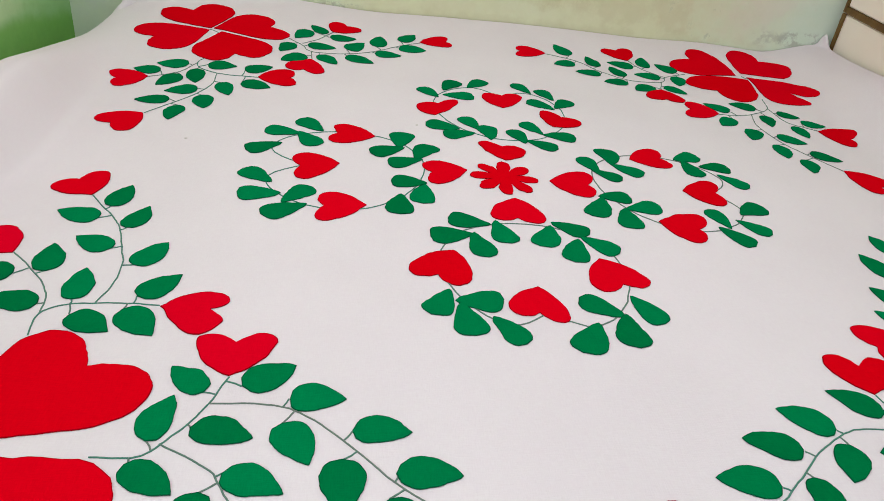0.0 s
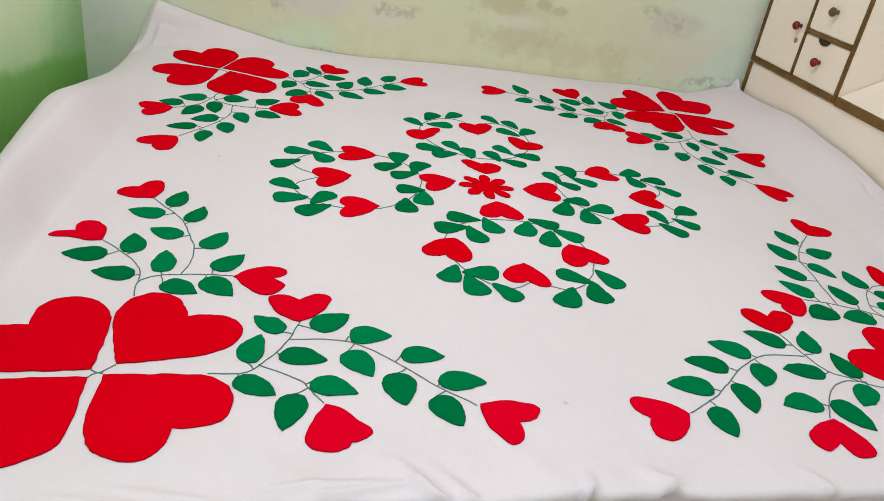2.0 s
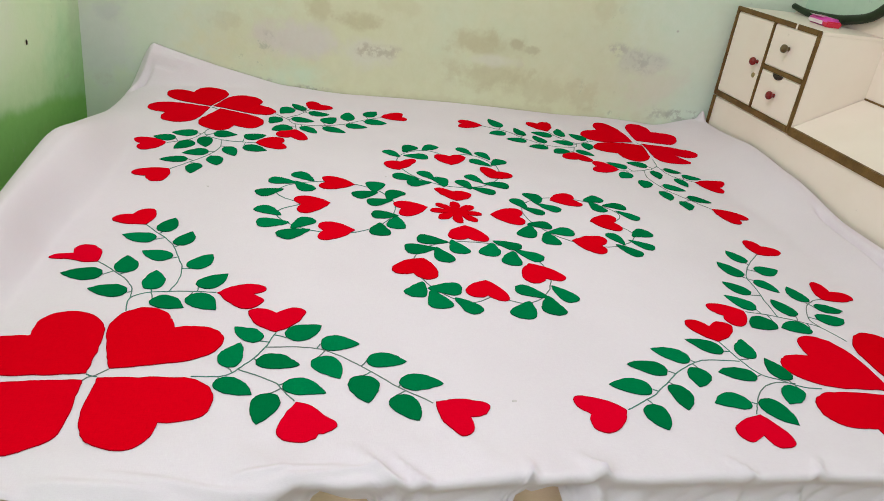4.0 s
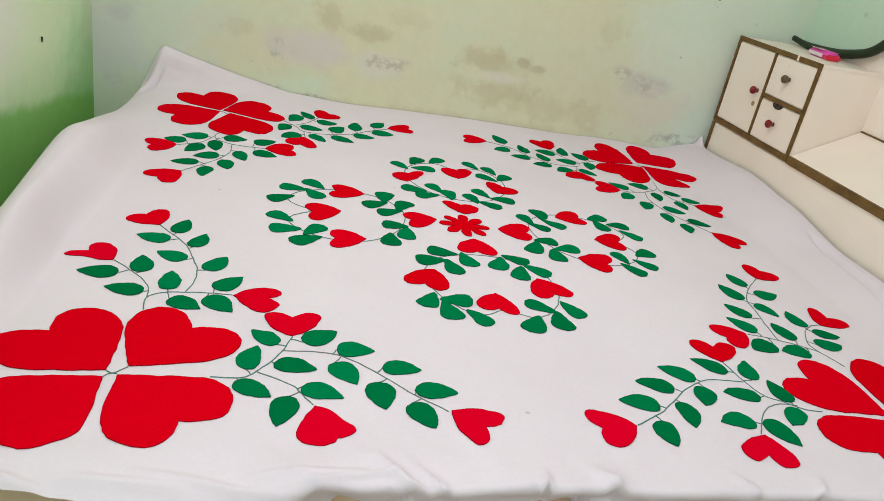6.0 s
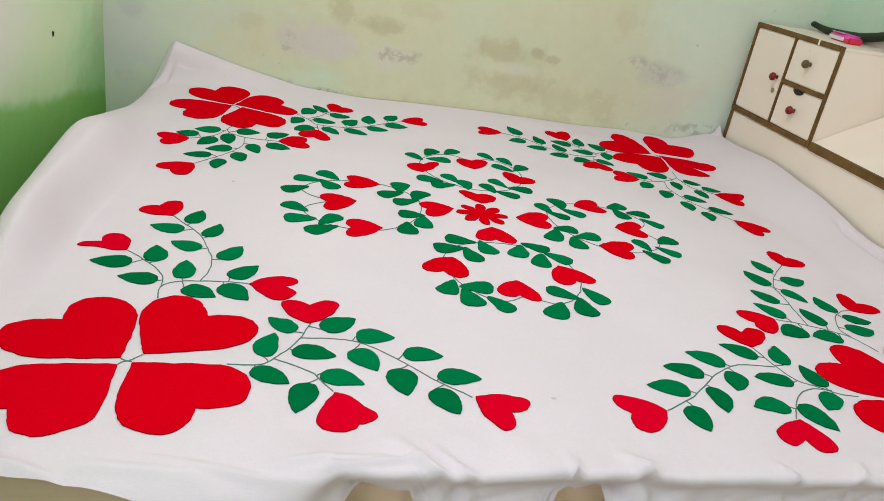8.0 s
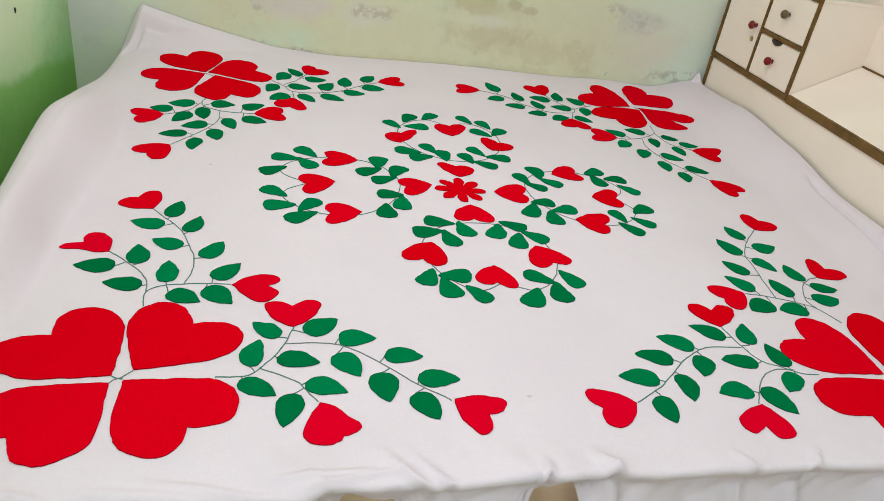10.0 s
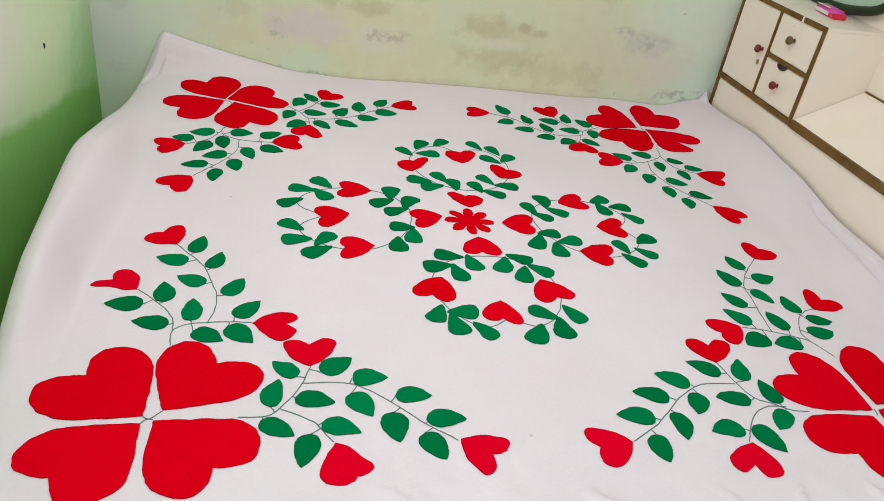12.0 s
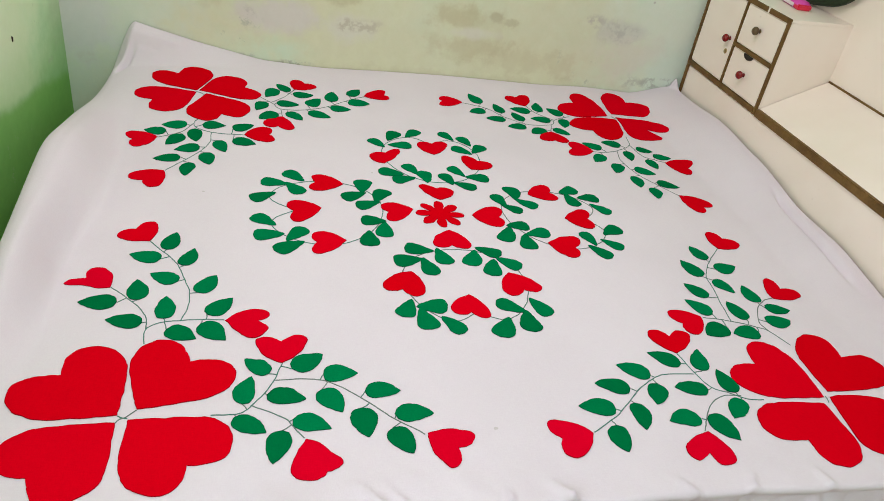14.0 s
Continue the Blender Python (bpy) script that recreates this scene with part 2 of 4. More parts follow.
def boxes(*spans, bevel=0.0):
    """A bmesh of boxes, each (x0, x1, y0, y1, z0, z1), with softened edges."""
    bm = bmesh.new()
    for x0, x1, y0, y1, z0, z1 in spans:
        made = bmesh.ops.create_cube(bm, size=1.0)["verts"]
        for v in made:
            v.co = Vector(((x0 + x1) / 2 + v.co.x * (x1 - x0), (y0 + y1) / 2 + v.co.y * (y1 - y0), (z0 + z1) / 2 + v.co.z * (z1 - z0)))
    if bevel:
        bmesh.ops.bevel(bm, geom=bm.edges[:], offset=bevel, segments=2, affect="EDGES")
    return bm


def lathe(profile, centre, axis="z", steps=20):
    """A turned form: profile rows of (radius, height) along the axis from centre."""
    bm = bmesh.new()
    rings = []
    for r, h in profile:
        ring = []
        for n in range(steps):
            a = 2 * math.pi * n / steps
            p = Vector((r * math.cos(a), r * math.sin(a), h))
            if axis == "-x":
                p = Vector((-p.z, p.x, p.y))
            ring.append(bm.verts.new(p + Vector(centre)))
        rings.append(ring)
    for a, b in zip(rings, rings[1:]):
        for n in range(steps):
            bm.faces.new((a[n], a[(n + 1) % steps], b[(n + 1) % steps], b[n]))
    bm.faces.new(rings[0])
    bm.faces.new(rings[-1])
    return bm


def tube(points, radii, sides=10):
    bm = bmesh.new()
    pts = [Vector(p) for p in points]
    rings = []
    for n, p in enumerate(pts):
        d = (pts[min(n + 1, len(pts) - 1)] - pts[max(n - 1, 0)]).normalized()
        side = d.cross(Vector((1, 0.01, 0))).normalized()
        up = side.cross(d)
        rings.append([bm.verts.new(p + radii[n] * (math.cos(2 * math.pi * k / sides) * side + math.sin(2 * math.pi * k / sides) * up)) for k in range(sides)])
    for a, b in zip(rings, rings[1:]):
        for k in range(sides):
            bm.faces.new((a[k], a[(k + 1) % sides], b[(k + 1) % sides], b[k]))
    bm.faces.new(rings[0])
    bm.faces.new(rings[-1])
    return bm


def ease(a, b, v):
    v = min(max((v - a) / (b - a), 0.0), 1.0)
    return v * v * (3 - 2 * v)


def curve_through(points, steps=6):
    """A smooth run through plan points."""
    p = [Vector((*q, 0)) for q in points]
    p = [2 * p[0] - p[1]] + p + [2 * p[-1] - p[-2]]
    out = []
    for n in range(1, len(p) - 2):
        for k in range(steps):
            t = k / steps
            out.append(0.5 * (2 * p[n] + (p[n + 1] - p[n - 1]) * t + (2 * p[n - 1] - 5 * p[n] + 4 * p[n + 1] - p[n + 2]) * t * t + (3 * p[n] - p[n - 1] - 3 * p[n + 1] + p[n + 2]) * t**3))
    out.append(p[-2])
    return [(q.x, q.y) for q in out]


# ---- the room ----
solid("floor", boxes((X0 - 0.6, X1 + 0.2, Y0 - 0.2, Y1 + 0.2, -0.1, 0.0)), FLOOR, "brown polished cement floor under the bed", "floor", "structure")
solid("ceiling", boxes((X0 - 0.6, X1 + 0.2, Y0 - 0.2, Y1 + 0.2, TOP, TOP + 0.12)), CEILING, "white limewashed ceiling", "ceiling", "structure")
solid("wall_north", boxes((X0 - 0.2, X1 + 0.2, Y1, Y1 + 0.2, 0, TOP)), WALL_BACK, "pale green limewashed wall with damp stains and flaking paint", "wall", "structure")
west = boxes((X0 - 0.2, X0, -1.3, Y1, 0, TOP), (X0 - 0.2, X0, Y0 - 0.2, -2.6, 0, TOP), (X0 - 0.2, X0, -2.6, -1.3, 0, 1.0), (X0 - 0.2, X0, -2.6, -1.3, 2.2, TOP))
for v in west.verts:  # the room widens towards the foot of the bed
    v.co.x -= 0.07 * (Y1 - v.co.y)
solid("wall_west", west, WALL_LEFT, "green limewashed wall, darker towards the bed, with an added window opening", "wall", "structure")
solid("wall_east", boxes((X1, X1 + 0.2, Y0 - 0.2, Y1, 0, TOP)), WALL_PLAIN, "pale green limewashed wall behind the dressing table", "wall", "structure")
solid("wall_south", boxes((X0 - 0.262, X1, Y0 - 0.2, Y0, 0, TOP)), WALL_PLAIN, "pale green limewashed wall behind the foot of the bed", "wall", "structure")
# unseen window, added with its opening to hold the side light
window = thing("added_window_1", "white-painted window with two panes, added out of view", "window")
tagged(window, kind="structure")
WX0, WX1 = -1.40, -1.35
part("window_frame", boxes((WX0, WX1, -2.6, -1.3, 1.0, 1.05), (WX0, WX1, -2.6, -1.3, 2.15, 2.2), (WX0, WX1, -2.6, -2.55, 1.05, 2.15), (WX0, WX1, -1.35, -1.3, 1.05, 2.15), (WX0, WX1, -1.975, -1.925, 1.05, 2.15)), WHITE_METAL, window)
for a, b in ((-2.55, -1.975), (-1.925, -1.35)):
    pane = part("pane", boxes((WX0 + 0.028, WX0 + 0.033, a, b, 1.05, 2.15)), GLASS, window)
    pane.visible_shadow = False
# made-up fitting that carries the added fill light
fill_fitting = thing("fill_light", "white tube fitting added out of view as a fill light", "tube light")
part("batten", boxes((FILL_AT[0] - 0.63, FILL_AT[0] + 0.63, Y0, Y0 + 0.04, FILL_AT[2] - 0.03, FILL_AT[2] + 0.05), bevel=0.004), WHITE_METAL, fill_fitting)
for side in (-0.62, 0.62):
    part("holder", boxes((FILL_AT[0] + side - 0.012, FILL_AT[0] + side + 0.012, Y0 + 0.04, Y0 + 0.08, FILL_AT[2] - 0.015, FILL_AT[2] + 0.02), bevel=0.003), WHITE_METAL, fill_fitting)
ceiling_lamp = thing("ceiling_light", "white enamelled ceiling light fitting", "ceiling light")
part("housing", boxes((LAMP[0] - 0.6, LAMP[0] + 0.6, LAMP[1] - 0.27, LAMP[1] + 0.27, 2.58, TOP), bevel=0.01), WHITE_METAL, ceiling_lamp)


# ---- the bed ----
MATTRESS_TOP = 0.567


# creases pulled over the foot edge: from, to, height, half width
CREASES = [
    (-0.30, -0.85, -0.225, -0.93, 0.009, 0.009), (-0.25, -0.86, -0.185, -0.93, 0.008, 0.006), (-0.40, -0.875, -0.36, -0.93, 0.005, 0.007),
    (-0.06, -0.87, -0.05, -0.93, 0.008, 0.004), (0.03, -0.87, 0.065, -0.93, 0.011, 0.009), (0.06, -0.885, 0.035, -0.93, 0.006, 0.005),
    (0.26, -0.875, 0.295, -0.93, 0.007, 0.006), (0.41, -0.875, 0.385, -0.93, 0.008, 0.005), (0.55, -0.87, 0.57, -0.93, 0.006, 0.008),
    (-0.70, -0.885, -0.56, -0.905, 0.005, 0.010), (-0.62, -0.875, -0.44, -0.915, 0.005, 0.008), (-0.46, -0.89, -0.33, -0.885, 0.005, 0.007), (-0.40, -0.905, -0.28, -0.888, 0.005, 0.006),
    (-0.925, 0.83, -0.872, 0.912, 0.006, 0.006), (-0.872, 0.918, -0.74, 0.912, 0.005, 0.007),
    (-0.912, 0.82, -0.868, 0.890, -0.015, 0.007), (-0.872, 0.902, -0.80, 0.898, -0.007, 0.005),
    (0.70, -0.86, 0.74, -0.93, 0.006, 0.010), (0.88, -0.85, 0.93, -0.93, 0.007, 0.012), (-0.80, -0.87, -0.72, -0.90, 0.006, 0.010),
]


def crease(x, y):
    h = 0.0
    for ax, ay, bx, by, high, wide in CREASES:
        dx, dy = bx - ax, by - ay
        t = ((x - ax) * dx + (y - ay) * dy) / (dx * dx + dy * dy)
        if -0.3 < t < 1.3:
            d = ((x - ax) * dy - (y - ay) * dx) / math.hypot(dx, dy)
            h += 1.3 * high * math.exp(-((d / wide) ** 2)) * ease(-0.3, 0.5, t) * ease(1.3, 1.0, t)
    return h


def lift(x, y):
    """How far the cloth stands over the flat of the mattress."""
    across = ease(-0.941, -0.86, x) if x < -0.86 else max(0.0, 1 - (x + 0.86) / 0.42) ** 1.4
    h = 0.113 * across * ease(0.848, 0.947, y)
    h += 0.022 * ease(0.62, 0.95, y) - 0.018 * min(abs(x) / 0.7, 1.35) ** 2
    h += 0.028 * ease(0.3, 0.7, y) * ease(-0.2, -0.6, x) + 0.012 * ease(0.3, 0.7, y) * ease(0.5, 0.8, x)
    if x < -0.82:  # a roll along the open side, which sinks away towards the wall and the foot
        inner = -0.82 - 0.035 * ease(0.1, -0.2, y)
        h += 0.100 * ease(inner, -0.934, x) * ease(0.70, 0.18, y) * ease(-0.64, -0.24, y)
        h -= 0.042 * ease(0.49, 0.95, y) * ease(-0.88, -1.03, x)
    if x > 0.92:  # pushed up against the dressing table, lower towards the foot, with a valley along the strip
        rise = 0.038 + 0.034 * ease(0.02, 0.33, y) + 0.008 * math.exp(-(((y - 0.55) / 0.18) ** 2)) - 0.034 * ease(0.55, 0.95, y) - 0.034 * ease(-0.1, -0.42, y)
        h += rise * ease(0.92, 1.125, x)
        h -= 0.020 * math.exp(-(((x - 1.092 - 0.05 * y) / 0.011) ** 2)) * ease(0.17, 0.09, y) * ease(-0.33, -0.16, y)
    h += 0.036 * math.exp(-(((x - 1.124) / 0.010) ** 2) - ((y - 0.935) / 0.022) ** 2)
    h += 0.0016 * noise.noise((x * 2.2, y * 2.2, 0.3)) + 0.0012 * noise.noise((x * 7, y * 9, 4.0))
    front = ease(-0.70, -0.90, y) * (0.3 + 0.7 * ease(0.1, -0.2, x))
    if y < -0.84 or (y > 0.78 and x < -0.6):
        h += crease(x, y)
    h += front * 0.009 * noise.noise((x * 5 + y * 6, y * 14 - x * 3, 1.7))
    h += front * 0.007 * noise.noise((x * 16 + y * 9, y * 8, 8.1))
    return h


def over_edge(a, start, radius):
    """Arc length past an edge as (travel outwards, fall)."""
    a -= start
    if a <= 0:
        return a + start, 0.0
    quarter = radius * math.pi / 2
    if a < quarter:
        return start + radius * math.sin(a / radius), radius * (1 - math.cos(a / radius))
    return start + radius, radius + a - quarter


def front_edge(x):
    """Start, radius and length of the cloth past the foot edge: short and soft at one end, a sharp long drop along the rest."""
    k = ease(-0.47, -0.35, x)
    wander = 0.006 * noise.noise((x * 3.0, 0, 5)) + 0.003 * noise.noise((x * 11.0, 0, 9))
    short = -0.013 + 0.088 * ease(-0.90, -0.48, x)
    pulled = ease(-0.45, -0.33, x) * ease(-0.215, -0.285, x) + ease(-0.115, -0.05, x) * ease(0.065, -0.01, x)  # hem pulled up, mattress bare
    return 0.882 + 0.020 * k + wander, 0.070 * (1 - k) + 0.010 * k, (short * (1 - k) + 0.24 * k) * (1 - 0.82 * pulled) + 2 * wander


def cloth_point(u, v):
    """u runs across from the side fall to the dressing table, v from the foot to the wall."""
    start = 0.923 + 0.029 * ease(-0.45, 0.35, v) - 0.045 * ease(0.45, 0.93, v)
    out_x, fall_x = over_edge(-u, start, 0.047 - 0.020 * ease(0.2, 0.8, v))
    x = -out_x
    if v < -0.870:
        start_y, radius, length = front_edge(x)
        past = (-0.870 - v) / 0.2
        out_y, fall_y = over_edge(0.870 + past * (start_y - 0.870 + length), start_y, radius)
        y = -out_y
    else:
        y, fall_y = v, 0.0
    z = MATTRESS_TOP + lift(x, y) - fall_x - fall_y
    if fall_y > 0.008:  # tucked in under the edge, then billowing out
        tuck = 0.034 * ease(0.006, 0.050, fall_y) * (1 - 1.3 * ease(0.06, 0.14, fall_y + 0.06 * noise.noise((x * 6, 0, 3))))
        folds = 0.018 * abs(noise.noise((x * 8 + z * 9, z * 12, 2.0))) + 0.012 * abs(noise.noise((x * 17 - z * 21, z * 18, 6.0))) + 1.1 * crease(x, -0.92)
        y += (tuck - folds * ease(0.004, 0.05, fall_y)) * ease(-0.45, -0.33, x)
    if fall_x > 0.06:
        x += 0.012 * abs(noise.noise((y * 5, z * 3, 3.0))) * ease(0.06, 0.2, fall_x)
    return x, y, z


def cloth():
    bm = bmesh.new()
    us = list(np.arange(-1.38, -1.045, 0.020)) + list(np.arange(-1.04, -0.842, 0.006)) + list(np.linspace(-0.84, 1.06, 214)) + list(np.linspace(1.0645, 1.132, 18))
    vs = [-0.870 - 0.2 * k for k in np.linspace(1, 0, 52) ** 1.3] + list(np.linspace(-0.865, -0.70, 26)) + list(np.linspace(-0.69, 0.70, 70)) + list(np.linspace(0.715, 0.85, 14)) + list(np.linspace(0.855, 0.947, 24))
    grid = [[bm.verts.new(cloth_point(u, v)) for v in vs] for u in us]
    for a, b in zip(grid, grid[1:]):
        for n in range(len(vs) - 1):
            bm.faces.new((a[n], b[n], b[n + 1], a[n + 1]))
    return bm


bed = thing("bed", "wide wooden bed frame with a thick mattress under a bedspread", "bed")
part("base", boxes((-0.905, 1.12, -0.850, 0.93, 0.12, 0.34), bevel=0.008), BEDWOOD, bed, "tan wooden bed box")
part("mattress", boxes((-0.89, 1.10, -0.846, 0.85, 0.342, 0.528), bevel=0.03), MATTRESS, bed, "tan mattress ticking", True)
for lx in (-0.85, 1.05):
    for ly in (-0.80, 0.86):
        part("leg", boxes((lx - 0.04, lx + 0.04, ly - 0.04, ly + 0.04, 0.0, 0.12), bevel=0.004), BEDWOOD, bed)

bedspread = thing("bedspread", "white cotton bedspread with sewn red hearts and green leaves", "bedspread")
part("cloth", cloth(), SHEET, bedspread, "white cotton cloth with soft creases", True)

# ---- the sewn pattern, in plan metres from the middle of the bed ----
# hearts: point, crown of one lobe, crown of the other, where it is uneven also how much each side swells and how deep the notch is; leaves: foot, heading in degrees, length, breadth and bend as shares of it
HEARTS = {
    "petal_bl": [(-0.69, -0.657, -0.871, -0.591, -0.754, -0.483, -0.017, 0.002, 0.038), (-0.655, -0.645, -0.64, -0.476, -0.501, -0.57, -0.052, -0.055, 0.021), (-0.665, -0.673, -0.502, -0.745, -0.611, -0.829, 0.141, -0.005, -0.008), (-0.691, -0.678, -0.859, -0.73, -0.751, -0.83, 0.009, 0.02, -0.046)],
    "bl_up": [(-0.756, -0.293, -0.846, -0.279, -0.791, -0.222, -0.505, 0.039, 0.070), (-0.522, -0.418, -0.443, -0.393, -0.446, -0.459, 0.043, 0.519, 0.095), (-0.700, -0.121, -0.771, -0.091, -0.702, -0.041)],
    "bl_right": [(-0.412, -0.553, -0.460, -0.484, -0.365, -0.481, -0.120, -0.080, 0.045), (-0.165, -0.748, -0.084, -0.753, -0.137, -0.826, -0.165, -0.170, 0.060), (-0.376, -0.744, -0.317, -0.795, -0.373, -0.823, -0.284, 0.584, -0.123)],
    "petal_br": [(0.7, -0.683, 0.517, -0.629, 0.647, -0.516, -0.061, -0.078, 0.034), (0.687, -0.705, 0.508, -0.762, 0.629, -0.863, 0.033, -0.02, 0.033), (0.72, -0.686, 0.889, -0.718, 0.772, -0.833, -0.231, 0.184, 0.0), (0.728, -0.666, 0.933, -0.587, 0.8, -0.486, -0.006, -0.049, 0.071)],
    "br_up": [(0.547, -0.425, 0.468, -0.412, 0.495, -0.487), (0.764, -0.119, 0.778, -0.035, 0.847, -0.088), (0.800, -0.340, 0.826, -0.255, 0.896, -0.317, -0.209, -0.046, 0.107)],
    "br_left": [(0.417, -0.551, 0.385, -0.480, 0.477, -0.485, -0.013, -0.013, 0.115), (0.143, -0.764, 0.065, -0.735, 0.083, -0.816, -0.063, 0.002, -0.004), (0.376, -0.772, 0.313, -0.826, 0.38, -0.849, 0.139, 0.281, 0.132)],
    "petal_tl": [(-0.656, 0.692, -0.793, 0.798, -0.661, 0.841, -0.032, 0.106, 0.044), (-0.643, 0.688, -0.533, 0.781, -0.467, 0.671, 0.033, 0.06, 0.006), (-0.624, 0.665, -0.508, 0.544, -0.629, 0.51, 0.262, 0.19, 0.005), (-0.657, 0.676, -0.831, 0.681, -0.756, 0.563, -0.019, 0.047, 0.024)],
    "tl_right": [(-0.123, 0.739, -0.057, 0.787, -0.042, 0.726), (-0.351, 0.747, -0.350, 0.816, -0.281, 0.787), (-0.394, 0.546, -0.449, 0.487, -0.367, 0.467)],
    "tl_down": [(-0.741, 0.410, -0.823, 0.436, -0.800, 0.360), (-0.506, 0.423, -0.436, 0.468, -0.425, 0.390), (-0.705, 0.217, -0.787, 0.192, -0.721, 0.130)],
    "petal_tr": [(0.761, 0.717, 0.588, 0.747, 0.698, 0.873, -0.052, -0.21, 0.033), (0.789, 0.737, 0.841, 0.904, 0.96, 0.81, -0.09, 0.091, 0.038), (0.787, 0.691, 0.597, 0.642, 0.711, 0.534, -0.054, -0.119, -0.008), (0.796, 0.708, 0.968, 0.65, 0.895, 0.568, 0.237, 0.766, 0.251)],
    "tr_left": [(0.458, 0.753, 0.395, 0.804, 0.480, 0.830), (0.221, 0.739, 0.152, 0.770, 0.141, 0.707), (0.496, 0.562, 0.441, 0.496, 0.534, 0.491)],
    "tr_down": [(0.604, 0.433, 0.544, 0.493, 0.514, 0.401), (0.849, 0.396, 0.952, 0.417, 0.909, 0.329), (0.790, 0.172, 0.880, 0.136, 0.816, 0.079)],
    "wreath_top": [(-0.111, 0.271, -0.144, 0.324, -0.059, 0.359), (0.047, 0.336, 0.010, 0.410, 0.095, 0.417), (0.145, 0.250, 0.139, 0.335, 0.214, 0.288), (0.013, 0.068, -0.027, 0.146, 0.055, 0.123)],
    "wreath_left": [(-0.240, 0.142, -0.311, 0.190, -0.325, 0.113), (-0.306, 0.018, -0.384, 0.047, -0.374, -0.044), (-0.255, -0.131, -0.327, -0.099, -0.329, -0.182), (-0.069, 0.017, -0.144, 0.040, -0.134, -0.040)],
    "wreath_bottom": [(0.009, -0.082, -0.040, -0.150, 0.045, -0.157), (-0.117, -0.258, -0.188, -0.317, -0.109, -0.350), (0.114, -0.263, 0.096, -0.348, 0.179, -0.325), (0.000, -0.349, -0.048, -0.406, 0.028, -0.426)],
    "wreath_right": [(0.277, 0.117, 0.346, 0.174, 0.360, 0.096), (0.085, -0.007, 0.168, 0.033, 0.156, -0.057), (0.348, -0.005, 0.426, 0.041, 0.417, -0.046), (0.259, -0.131, 0.349, -0.106, 0.318, -0.191)],
}
